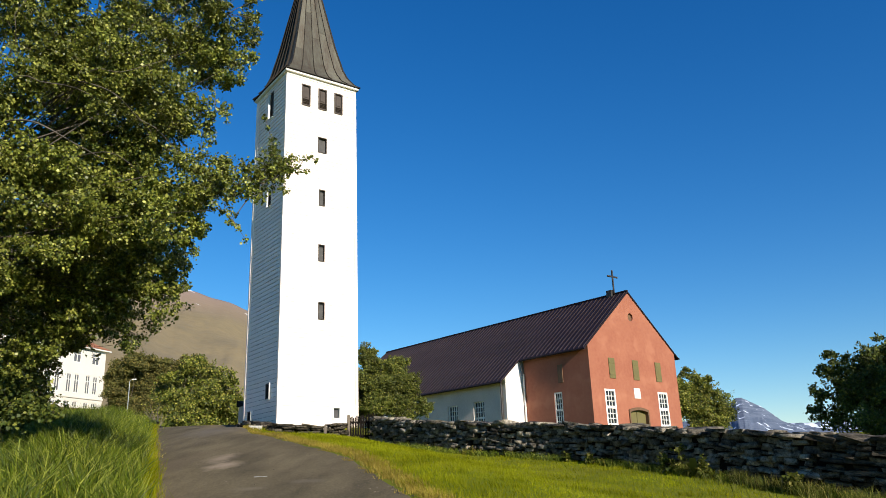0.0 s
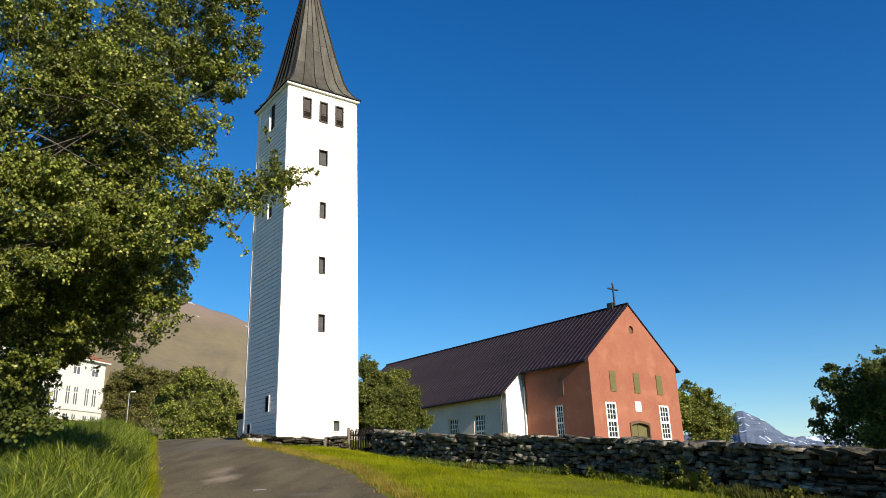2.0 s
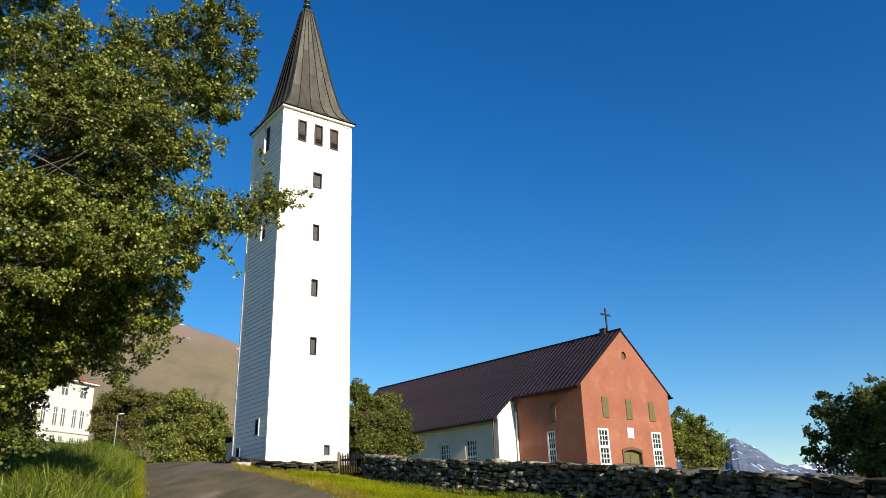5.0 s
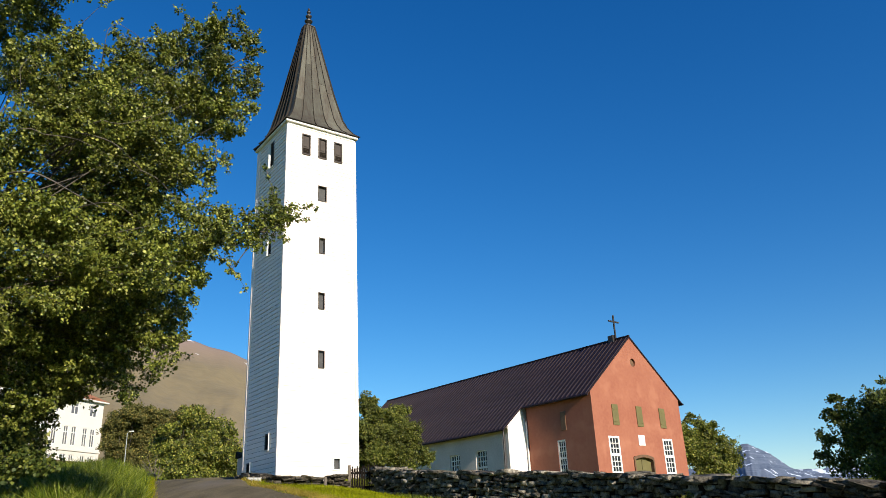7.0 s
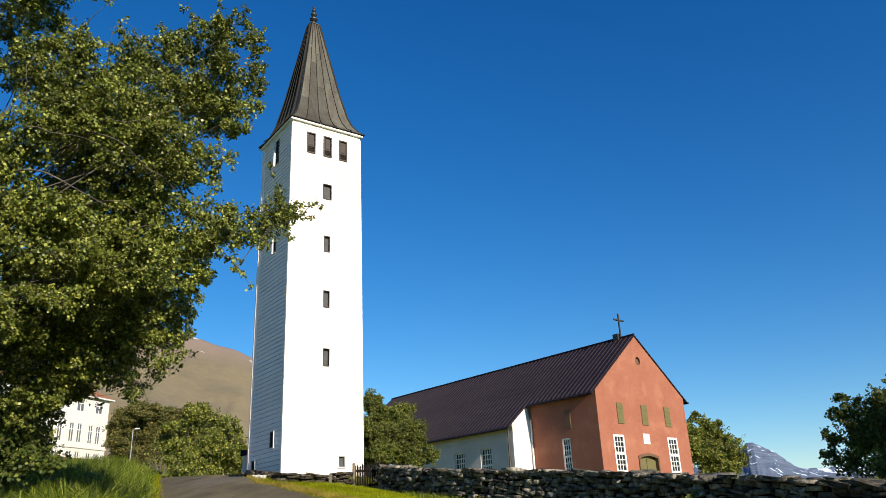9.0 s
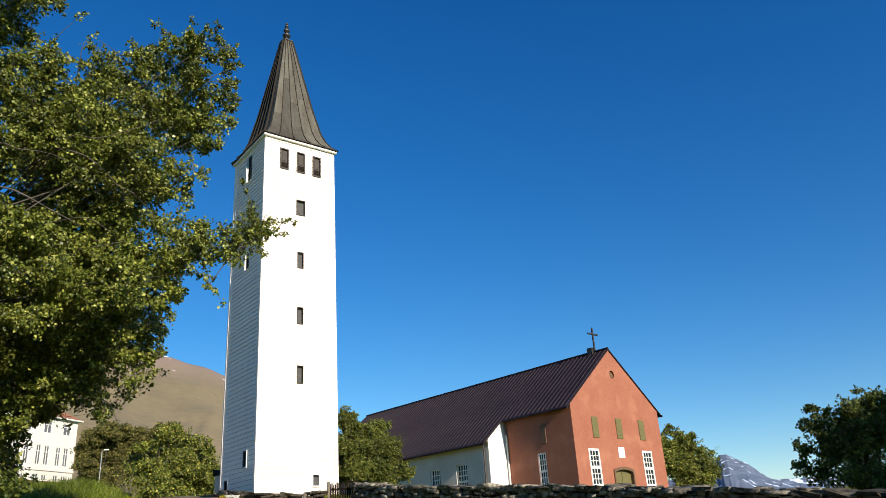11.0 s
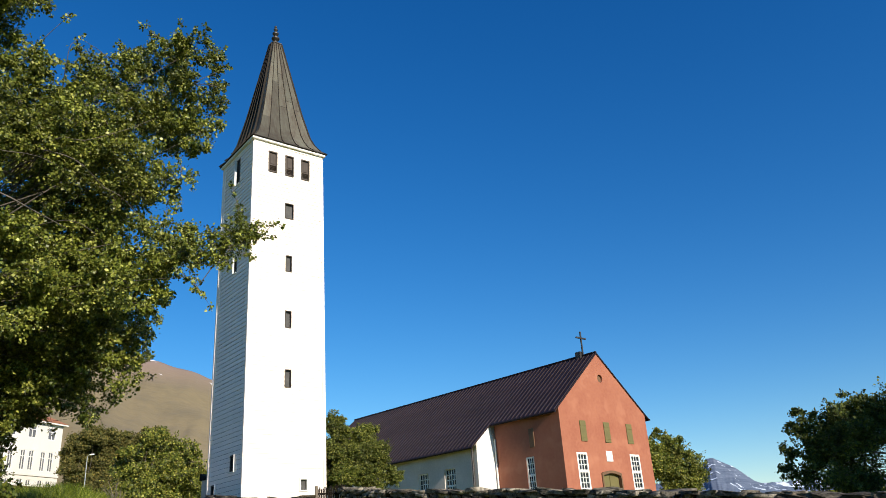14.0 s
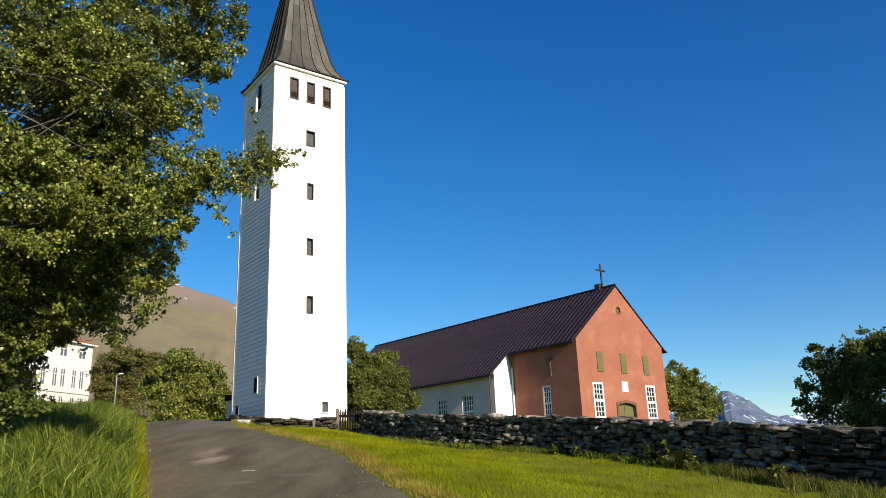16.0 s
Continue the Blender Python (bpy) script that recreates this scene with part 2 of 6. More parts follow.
def part(name, bm, material, parent=None, label="", smooth=False):
    me = bpy.data.meshes.new(name)
    bmesh.ops.recalc_face_normals(bm, faces=bm.faces)
    bm.to_mesh(me)
    bm.free()
    me.materials.append(material)
    if smooth:
        me.polygons.foreach_set("use_smooth", [True] * len(me.polygons))
    return link(name, me, parent, label)


def thing(name, m, label, category, group="", kind=""):
    ob = new(name)
    ob.empty_display_size = 0.2
    ob.matrix_basis = m
    return tagged(ob, label, category, group, kind)


def box(bm, x0, x1, y0, y1, z0, z1, bevel=0.0):
    vs = [bm.verts.new((x, y, z)) for z in (z0, z1) for x, y in ((x0, y0), (x1, y0), (x1, y1), (x0, y1))]
    fs = [bm.faces.new([vs[i] for i in q]) for q in ((3, 2, 1, 0), (4, 5, 6, 7), (0, 1, 5, 4), (1, 2, 6, 5), (2, 3, 7, 6), (3, 0, 4, 7))]
    if bevel:
        es = list({e for f in fs for e in f.edges})
        bmesh.ops.bevel(bm, geom=es, offset=bevel, segments=1, affect="EDGES")
    return bm


def boxed(*a, bevel=0.0):
    return box(bmesh.new(), *a, bevel=bevel)


def prism(points, axis, a, b):
    """A flat outline drawn out along an axis ("x" or "y") from a to b; the points are (across, z)."""
    bm = bmesh.new()
    put = (lambda p, d: (d, p[0], p[1])) if axis == "x" else (lambda p, d: (p[0], d, p[1]))
    v0, v1 = [bm.verts.new(put(p, a)) for p in points], [bm.verts.new(put(p, b)) for p in points]
    bm.faces.new(v0), bm.faces.new(v1[::-1])
    n = len(points)
    for i in range(n):
        bm.faces.new((v0[i], v0[(i + 1) % n], v1[(i + 1) % n], v1[i]))
    return bm


def holed(x0, x1, z0, z1, holes, y0, y1):
    """A wall along x with rectangular openings (x0, x1, z0, z1) cut through its thickness y0 to y1."""
    bm = bmesh.new()
    xs = sorted({x0, x1, *[h[i] for h in holes for i in (0, 1)]})
    zs = sorted({z0, z1, *[h[i] for h in holes for i in (2, 3)]})
    def solid(i, j):
        if not (0 <= i < len(xs) - 1 and 0 <= j < len(zs) - 1):
            return False
        x, z = (xs[i] + xs[i + 1]) / 2, (zs[j] + zs[j + 1]) / 2
        return not any(h[0] < x < h[1] and h[2] < z < h[3] for h in holes)
    grid = {}
    def v(i, j, y):
        if (i, j, y) not in grid:
            grid[i, j, y] = bm.verts.new((xs[i], y, zs[j]))
        return grid[i, j, y]
    for i in range(len(xs) - 1):
        for j in range(len(zs) - 1):
            if not solid(i, j):
                continue
            for y in (y0, y1):
                bm.faces.new([v(i, j, y), v(i + 1, j, y), v(i + 1, j + 1, y), v(i, j + 1, y)])
            for di, dj, e in ((-1, 0, ((i, j), (i, j + 1))), (1, 0, ((i + 1, j), (i + 1, j + 1))), (0, -1, ((i, j), (i + 1, j))), (0, 1, ((i, j + 1), (i + 1, j + 1)))):
                if not solid(i + di, j + dj):
                    bm.faces.new([v(*e[0], y0), v(*e[1], y0), v(*e[1], y1), v(*e[0], y1)])
    return bm


def turned(profile, sides=12):
    """A round body from (radius, z) pairs."""
    bm = bmesh.new()
    rings = [[bm.verts.new((r * math.cos(2 * math.pi * k / sides), r * math.sin(2 * math.pi * k / sides), z)) for k in range(sides)] for r, z in profile]
    for a, b in zip(rings, rings[1:]):
        for k in range(sides):
            bm.faces.new((a[k], a[(k + 1) % sides], b[(k + 1) % sides], b[k]))
    bm.faces.new(rings[0][::-1]), bm.faces.new(rings[-1])
    return bm


def tube(bm, path, radii, sides=6):
    rings = []
    for k, p in enumerate(path):
        p = Vector(p)
        d = (Vector(path[min(k + 1, len(path) - 1)]) - Vector(path[max(k - 1, 0)])).normalized()
        a = d.orthogonal().normalized()
        b = d.cross(a)
        rings.append([bm.verts.new(p + (a * math.cos(2 * math.pi * i / sides) + b * math.sin(2 * math.pi * i / sides)) * radii[k]) for i in range(sides)])
    for r, s in zip(rings, rings[1:]):
        for i in range(sides):
            bm.faces.new((r[i], r[(i + 1) % sides], s[(i + 1) % sides], s[i]))
    bm.faces.new(rings[0][::-1]), bm.faces.new(rings[-1])
    return bm


def fast_mesh(name, verts, faces, material):
    """A mesh from numpy arrays; all faces have the same number of corners."""
    me = bpy.data.meshes.new(name)
    n, k = faces.shape
    me.vertices.add(len(verts)), me.loops.add(n * k), me.polygons.add(n)
    me.vertices.foreach_set("co", verts.astype(np.float32).ravel())
    me.loops.foreach_set("vertex_index", faces.astype(np.int32).ravel())
    me.polygons.foreach_set("loop_start", np.arange(0, n * k, k, dtype=np.int32))
    me.update(calc_edges=True)
    me.materials.append(material)
    return me


# ---------------------------------------------------------------- ground
HEAD = radians(21.2)                       # the road's heading, to the left of +y
ALONG, ACROSS = np.array((-math.sin(HEAD), math.cos(HEAD))), np.array((math.cos(HEAD), math.sin(HEAD)))


def step(a, b, x):
    t = np.clip((np.asarray(x, float) - a) / (b - a), 0, 1)
    return t * t * (3 - 2 * t)


def soft_min(a, b, k):
    h = np.clip(0.5 + 0.5 * (b - a) / k, 0, 1)
    return b * (1 - h) + a * h - k * h * (1 - h)


def soft_max(a, b, k):
    return -soft_min(-a, -b, k)


def dip(x, y):
    """How far the lawn sinks before the low end of the stone wall."""
    return 0.24 * step(20.5, 15.0, y) * step(3.5, 7.5, x) * step(-4, 6, y)


def sink(x, y):
    """How far the ground sinks round the gate beside the tower."""
    return 0.30 * (1 - step(1.5, 4.0, np.hypot(x + 5.3, y - 32.2)))


def ground_z(x, y):
    x, y = np.asarray(x, float), np.asarray(y, float)
    left = soft_min(0.140 * (y - 4.8), 4.37 + 0.055 * (y - 36) + 0.10 * np.maximum(y - 80, 0), 0.4)
    left = soft_max(soft_min(left, 0 * y + 13.6, 3.0), 0 * y, 0.8)
    right = soft_max(soft_min(0.118 * (y - 7.5), 0 * y + 2.9, 0.5), 0 * y, 0.6)
    far = step(60, 160, y)
    edge = -6.0 - 22 * far
    e = -(x * ACROSS[0] + y * ACROSS[1])          # to the left of the road's left edge
    w = step(5.4, 10.5, -e) * (1 - far) + step(edge - 1.5, edge + 15.0, x) * far
    z = left * (1 - w) + right * w
    terrace = 1 - step(3.0, 5.4, np.hypot(x + 7.1, y - 36.5))
    z = z + (4.0 - z) * terrace
    z = z + 0.58 * step(0.0, 1.7, e) * step(2, 9, y) * (1 - step(40, 60, y))
    return z - dip(x, y) - sink(x, y)


def gz(x, y):
    return float(ground_z(x, y))


rad = np.concatenate([np.linspace(0.5, 60, 115), np.geomspace(61, 4900, 50)])
ang = np.linspace(0, 2 * np.pi, 301)[:-1]
R, A = np.meshgrid(rad, ang, indexing="ij")
gx, gy = R * np.sin(A), R * np.cos(A)
gv = np.stack([gx, gy, ground_z(gx, gy)], -1).reshape(-1, 3)
n_r, n_a = R.shape
i, j = np.meshgrid(np.arange(n_r - 1), np.arange(n_a), indexing="ij")
gf = np.stack([i * n_a + j, (i + 1) * n_a + j, (i + 1) * n_a + (j + 1) % n_a, i * n_a + (j + 1) % n_a], -1).reshape(-1, 4)[:, ::-1]
hub = np.array([[0, 0, gz(0, 0)]])
ground = link("ground", fast_mesh("ground", np.concatenate([gv, hub]), gf, M_GROUND))
tagged(ground, "green and yellowish turf rising towards the church", "ground", kind="structure")
bm = bmesh.new()
bm.from_mesh(ground.data)
bm.verts.ensure_lookup_table()
for k in range(n_a):
    bm.faces.new((bm.verts[len(gv)], bm.verts[(k + 1) % n_a], bm.verts[k]))
bmesh.ops.recalc_face_normals(bm, faces=bm.faces)
bm.to_mesh(ground.data)
bm.free()
ground.data.polygons.foreach_set("use_smooth", [True] * len(ground.data.polygons))

# the road: straight uphill, then bending away to the left
ROAD_W = 4.5


def right_edge(s):
    """How far the lane's right edge lies from its left edge, along the lane."""
    return np.interp(s, (10, 14, 18, 20.7, 23.4, 26, 30, 34, 44), (4.45, 4.55, 4.9, 5.05, 4.78, 4.42, 4.05, 3.8, 4.6))


mid = [np.array((0.0, 0.0)) + ACROSS * ROAD_W / 2 + ALONG * s for s in np.arange(-14, 44, 0.5)]
turn_at, p = HEAD, mid[-1]
for k in range(90):
    turn_at += radians(0.55)
    p = p + np.array((-math.sin(turn_at), math.cos(turn_at))) * 0.5
    mid.append(p)
mid = np.array(mid)
tang = np.gradient(mid, axis=0)
tang /= np.linalg.norm(tang, axis=1)[:, None]
nrm = np.stack([tang[:, 1], -tang[:, 0]], 1)
offs = np.linspace(-ROAD_W / 2, ROAD_W / 2, 15)
wob = np.array([[noise.noise((k * 0.35, s * 9.1, 0)) * (0.22 if s < 0 else 0.5) for s in (-1, 1)] for k in range(len(mid))])
rv = []
for k in range(len(mid)):
    for o in offs:
        edge_push = wob[k, 0] if o < -2.2 else wob[k, 1] * 0.6 if o > 2.2 else 0
        wide = (float(right_edge(-14 + 0.5 * k)) - ROAD_W / 2) / (ROAD_W / 2) if o > 0 else 1.0
        q = mid[k] + nrm[k] * (o * wide + edge_push)
        crown = 0.045 * (1 - (o / (ROAD_W / 2)) ** 2) + 0.02
        rv.append((q[0], q[1], gz(*q) + (crown if abs(o) < 2.2 else -0.02)))
i, j = np.meshgrid(np.arange(len(mid) - 1), np.arange(14), indexing="ij")
rf = np.stack([i * 15 + j, (i + 1) * 15 + j, (i + 1) * 15 + j + 1, i * 15 + j + 1], -1).reshape(-1, 4)[:, ::-1]
road = link("road", fast_mesh("road", np.array(rv), rf, M_ROAD))
tagged(road, "worn grey asphalt lane with pale gravelly patches", "road", kind="structure")
road.data.polygons.foreach_set("use_smooth", [True] * len(road.data.polygons))

# ---------------------------------------------------------------- bell tower
TW, T_TOP = 3.97, 17.35                     # side, height of the walls above the tower's foot
tower = thing("bell_tower", pose(-7.523, 33.71, 4.10, 0, 0, 35.96),
              "tall white weatherboarded bell tower with dark copper spire", "bell tower")
# openings on each side, as (from, to, bottom, top) along the side seen from outside
FRONT = [(0.86, 1.30, 15.86, 17.0), (1.79, 2.23, 15.86, 17.0), (2.70, 3.14, 15.86, 17.0), (1.80, 2.24, 13.44, 14.24),
         (1.88, 2.17, 10.60, 11.40), (1.88, 2.17, 7.74, 8.54), (1.90, 2.19, 4.88, 5.68), (2.68, 3.06, 0.26, 0.80)]
SIDE = [(TW - 2.05, TW - 1.72, 15.7, 17.1), (TW - 1.85, TW - 1.62, 10.75, 11.5), (TW - 1.35, TW - 0.90, 1.22, 1.9), (TW - 3.44, TW - 2.98, 0.35, 0.82)]
BOARD = 0.207
LEAN = 0.06                                 # how far each wall leans in over its height
inset = lambda z: LEAN * z / T_TOP
TILT = pose(0, 0, 0, -math.degrees(LEAN / T_TOP))


def unit_board():
    """A weatherboard of unit length, its lower edge standing out."""
    me = bpy.data.meshes.new("weatherboard")
    b = prism([(0.0, 0.002), (-0.036, 0.002), (-0.036, 0.010), (-0.008, BOARD), (0.0, BOARD)], "x", 0.0, 1.0)
    bmesh.ops.recalc_face_normals(b, faces=b.faces)
    b.to_mesh(me)
    b.free()
    me.materials.append(M_WHITE)
    return me


BOARD_MESH = unit_board()
for side, holes in enumerate((FRONT, [], [], SIDE)):
    c = Vector((TW / 2, TW / 2, 0))
    m = Matrix.Translation(c) @ pose(0, 0, 0, 0, 0, 90 * side) @ Matrix.Translation(-c)
    m = m @ TILT
    bm = holed(0 if side % 2 == 0 else 0.3, TW if side % 2 == 0 else TW - 0.3, -0.6, T_TOP, holes, 0, 0.3)
    for v in bm.verts:
        if side % 2 == 0 and v.co.x in (0, TW):
            v.co.x += inset(v.co.z) * (1 if v.co.x == 0 else -1)
    # left wall coloured dark, to paint the shadow lines under its boards
    wall = part("wall", bm, M_LAP_SHADE if side == 3 else M_WHITE, tower)
    wall.matrix_basis = m
    rows, rest = int(math.ceil(T_TOP / BOARD)), bmesh.new()
    for r in range(rows):
        z0 = r * BOARD
        cuts = sorted((h[0], h[1]) for h in holes if h[2] < z0 + BOARD * 0.75 and h[3] > z0 + BOARD * 0.25)
        x = 0.02 + inset(z0)
        for a, b in cuts + [(TW - 0.02 - inset(z0), TW)]:
            if a - x > 0.03:
                gap = 0.009 if side == 3 else 0.0    # gaps bare the dark wall as painted shadow lines
                lie = pose(x, 0, z0 - 0.002 + gap) @ Matrix.Diagonal((a - x, 0.55 if side == 0 else 1.0, (min(T_TOP, z0 + BOARD) - z0 - gap) / BOARD, 1))
                if side in (0, 3):
                    link("weatherboard", BOARD_MESH, wall).matrix_basis = lie
                else:                            # the sides turned away: boards in one piece
                    rest.from_mesh(BOARD_MESH)
                    rest.verts.ensure_lookup_table()
                    for v in rest.verts[-10:]:
                        v.co = lie @ v.co
            x = max(x, b)
    if side in (0, 3):
        rest.free()
    else:
        tagged(part("weatherboard_rest", rest, M_WHITE, wall), kind="stuff")
    for x in (0, TW - 0.07):
        bm = boxed(x - 0.02, x + 0.09, -0.048 if side == 0 else -0.066, -0.002, -0.3, T_TOP)
        for v in bm.verts:
            v.co.x += inset(v.co.z) * (1 if x == 0 else -1)
        part("corner_board", bm, M_WHITE, wall)
    for h in holes:
        rim_ = 0.012 if side == 0 and 2 < h[3] < 15 else 0.04
        win = part("window", holed(h[0] - 0.02, h[1] + 0.02, h[2] - 0.02, h[3] + 0.02, [(h[0] + rim_, h[1] - rim_, h[2] + rim_, h[3] - rim_)], -0.052, 0.06), M_FRAME if h[3] < 2 and side == 0 else M_LOUVRE, tower)
        win.matrix_basis = m
        if h[3] - h[2] > 1.0:
            third = h[2] + (h[3] - h[2]) * 0.34
            for k in range(4):
                sl = part("louvre", boxed(h[0] + 0.03, h[1] - 0.03, -0.05, 0.05, -0.010, 0.010), M_LOUVRE, win)
                sl.matrix_basis = pose(0, 0.05, h[2] + 0.09 + (third - h[2] - 0.13) * k / 3, -38, 0, 0)
            part("backing", boxed(h[0], h[1], 0.13, 0.16, h[2], third), M_GLASS, win)
            part("shutter", boxed(h[0] + 0.02, h[1] - 0.02, 0.03, 0.07, third, h[3]), M_LOUVRE, win)
            part("shutter_panel", boxed(h[0] + 0.11, h[1] - 0.11, 0.005, 0.028, third + 0.07, h[3] - 0.11, bevel=0.01), M_LOUVRE, win)
        else:
            part("pane", boxed(h[0] + 0.036, h[1] - 0.036, -0.03, -0.015, h[2] + 0.036, h[3] - 0.036) if side == 3 else boxed(h[0], h[1], 0.09, 0.10, h[2], h[3]), M_DARK if side == 3 else M_PIPE, win)
        if side == 3:
            lx0 = h[0] - 0.07 if h[3] > 2 else h[1] + 0.015
            part("window_casing", boxed(lx0, lx0 + (0.04 if h[3] > 2 else 0.025), -0.16 if h[3] > 12 else -0.13 if h[3] > 2 else -0.10, 0.0, h[2] - 0.03, h[3] + 0.03), M_FRAME, win)
        if side == 3:
            part("window_sill", boxed(h[0] - 0.05, h[1] + 0.05, -0.09, 0.0, h[2] - 0.06, h[2] - 0.022), M_FRAME, win)

part("frieze", boxed(0.03, TW - 0.03, 0.03, TW - 0.03, T_TOP + 0.002, T_TOP + 0.12), M_FRAME, tower)
part("cornice", boxed(-0.10, TW + 0.10, -0.10, TW + 0.10, T_TOP + 0.122, T_TOP + 0.248, bevel=0.02), M_FRAME, tower, "white cornice below the spire")
# spire: square, flared out at its foot
SPIRE = [(0.0, 2.15), (0.05, 2.12), (0.28, 1.86), (0.7, 1.61), (1.2, 1.43), (2.73, 1.10), (7.66, 0.225)]
spire_half = lambda z: float(np.interp(z, [q[0] for q in SPIRE], [q[1] for q in SPIRE]))
bm = bmesh.new()
rings = [[bm.verts.new((TW / 2 + sx * h, TW / 2 + sy * h, T_TOP + 0.25 + z)) for sx, sy in ((-1, -1), (1, -1), (1, 1), (-1, 1))] for z, h in SPIRE]
for a, b in zip(rings, rings[1:]):
    for k in range(4):
        bm.faces.new((a[k], a[(k + 1) % 4], b[(k + 1) % 4], b[k]))
bm.faces.new(rings[0][::-1]), bm.faces.new(rings[-1])
spire = part("spire", bm, M_COPPER, tower, "brown-green weathered copper spire")
for side in range(4):
    c = Vector((TW / 2, TW / 2, 0))
    m = Matrix.Translation(c) @ pose(0, 0, 0, 0, 0, 90 * side) @ Matrix.Translation(-c)
    for f in (-0.985, -0.62, -0.2, 0.22, 0.64):
        tall, wide = (0.10, 0.020) if side in (1, 3) else (0.035, 0.016)
        b = bmesh.new()
        rib = [[b.verts.new((TW / 2 + f * h + sx * wide, TW / 2 - h - out, T_TOP + 0.25 + z + 0.02)) for sx, out in ((-1, -0.01), (1, -0.01), (1, tall), (-1, tall))] for z, h in SPIRE[1:]]
        for p, q in zip(rib, rib[1:]):
            for k in range(4):
                b.faces.new((p[k], p[(k + 1) % 4], q[(k + 1) % 4], q[k]))
        b.faces.new(rib[0]), b.faces.new(rib[-1][::-1])
        bmesh.ops.recalc_face_normals(b, faces=b.faces)
        part("seam", b, M_COPPER, spire).matrix_basis = m
    if side in (0, 3):
        edges = (-0.985, -0.62, -0.2, 0.22, 0.64, 0.985)
        for f0, f1, laps in zip(edges, edges[1:], ((1.9, 6.0), (4.6,), (2.9, 5.3), (1.5, 3.4), (2.9,))):
            for z0, z1 in zip((0.06, *laps), (*laps, 7.64)):
                levels = [z0] + [q[0] for q in SPIRE if z0 < q[0] < z1] + [z1]
                b = bmesh.new()
                rows_ = []
                for z in levels:
                    h = spire_half(z)
                    rows_.append([b.verts.new((TW / 2 + f * h, TW / 2 - h + d, T_TOP + 0.25 + z)) for f, d in ((f0, -0.006), (f1, -0.006), (f1, 0.02), (f0, 0.02))])
                for p, q in zip(rows_, rows_[1:]):
                    for k in range(4):
                        b.faces.new((p[k], p[(k + 1) % 4], q[(k + 1) % 4], q[k]))
                b.faces.new(rows_[0][::-1]), b.faces.new(rows_[-1])
                part("copper_sheet", b, M_SHEET, spire).matrix_basis = m
        for f0, f1, z in ((-0.62, -0.2, 4.6), (-0.2, 0.22, 2.9), (0.22, 0.64, 3.4), (-1.0, -0.62, 6.0), (0.64, 1.0, 2.9), (-0.2, 0.22, 5.3)):
            h = spire_half(z)
            b = bmesh.new()
            tube(b, [(TW / 2 + f0 * h, TW / 2 - h - 0.002, T_TOP + 0.25 + z), (TW / 2 + f1 * h, TW / 2 - h - 0.002, T_TOP + 0.25 + z)], [0.010, 0.010], 4)
            part("lap_joint", b, M_COPPER, spire).matrix_basis = m
fin = part("finial", turned([(0.24, 0), (0.25, 0.06), (0.13, 0.09), (0.11, 0.22), (0.26, 0.36), (0.27, 0.42), (0.11, 0.5), (0.09, 0.6), (0.20, 0.72), (0.21, 0.78),
                             (0.08, 0.86), (0.07, 0.93), (0.14, 1.03), (0.14, 1.08), (0.05, 1.15), (0.09, 1.22), (0.08, 1.3), (0.01, 1.36)]), M_DARKMETAL, tower, "dark stacked disc finial", smooth=False)
fin.matrix_basis = pose(TW / 2, TW / 2, T_TOP + 7.96) @ Matrix.Diagonal((0.88, 0.88, 0.98, 1))
part("spire_cap", boxed(TW / 2 - 0.27, TW / 2 + 0.27, TW / 2 - 0.27, TW / 2 + 0.27, T_TOP + 7.90, T_TOP + 7.97, bevel=0.015), M_DARKMETAL, spire)

# ---------------------------------------------------------------- church
CG = 2.9
church = thing("church", pose(8.34, 44.28, CG, 0, 0, 39.51),
               "red-fronted stone church with white nave and dark metal roof", "church")
PW, LP, ND, LR = 8.66, 5.5, 1.60, 26.7      # porch width and length, nave step, length of ridge
APEX, SLOPE = 9.72, 0.844
roof_at = lambda x: APEX - SLOPE * abs(x - PW / 2)
PWALL = roof_at(0) - 0.06
TH = 0.7


def sash(name, x0, x1, z0, z1, cols, rows, parent, m, y=0.10, transom=0.12, rim=0.06):
    """A small-paned window: white frame, middle transom, glazing bars, panes."""
    w = part(name, holed(x0, x1, z0, z1, [(x0 + rim, x1 - rim, z0 + rim, z1 - rim)], y - 0.05, y + 0.06), M_FRAME, parent, "white small-paned window")
    w.matrix_basis = m
    zm = (z0 + z1) / 2
    part("transom", boxed(x0 + rim, x1 - rim, y - 0.045, y + 0.04, zm - transom / 2, zm + transom / 2), M_FRAME, w)
    for a, b in ((z0 + rim, zm - transom / 2), (zm + transom / 2, z1 - rim)):
        for k in range(1, cols):
            xx = x0 + rim + (x1 - x0 - 2 * rim) * k / cols
            part("glazing_bar", boxed(xx - 0.024, xx + 0.024, y - 0.03, y + 0.03, a, b), M_FRAME, w)
        for k in range(1, rows):
            zz = a + (b - a) * k / rows
            part("glazing_bar", boxed(x0 + rim, x1 - rim, y - 0.027, y + 0.027, zz - 0.022, zz + 0.022), M_FRAME, w)
        part("pane", boxed(x0 + 0.05, x1 - 0.05, y + 0.005, y + 0.012, a - 0.01, b + 0.01), M_GLASS, w)
    part("window_sill", boxed(x0 - 0.05, x1 + 0.05, -0.05, y - 0.05, z0 - 0.07, z0), M_FRAME, w)
    return w


ID = Matrix.Identity(4)
W1, W2, DOOR = (1.17, 2.15, 1.28, 3.40), (6.37, 7.38, 1.28, 3.40), (3.34, 5.08, 0, 2.28)
OC = (4.40, 8.02, 0.26)
gab = part("gable_wall", holed(0, PW, -0.8, PWALL, [W1, W2, DOOR], 0, TH), M_RED, church, "orange-red plastered gable")
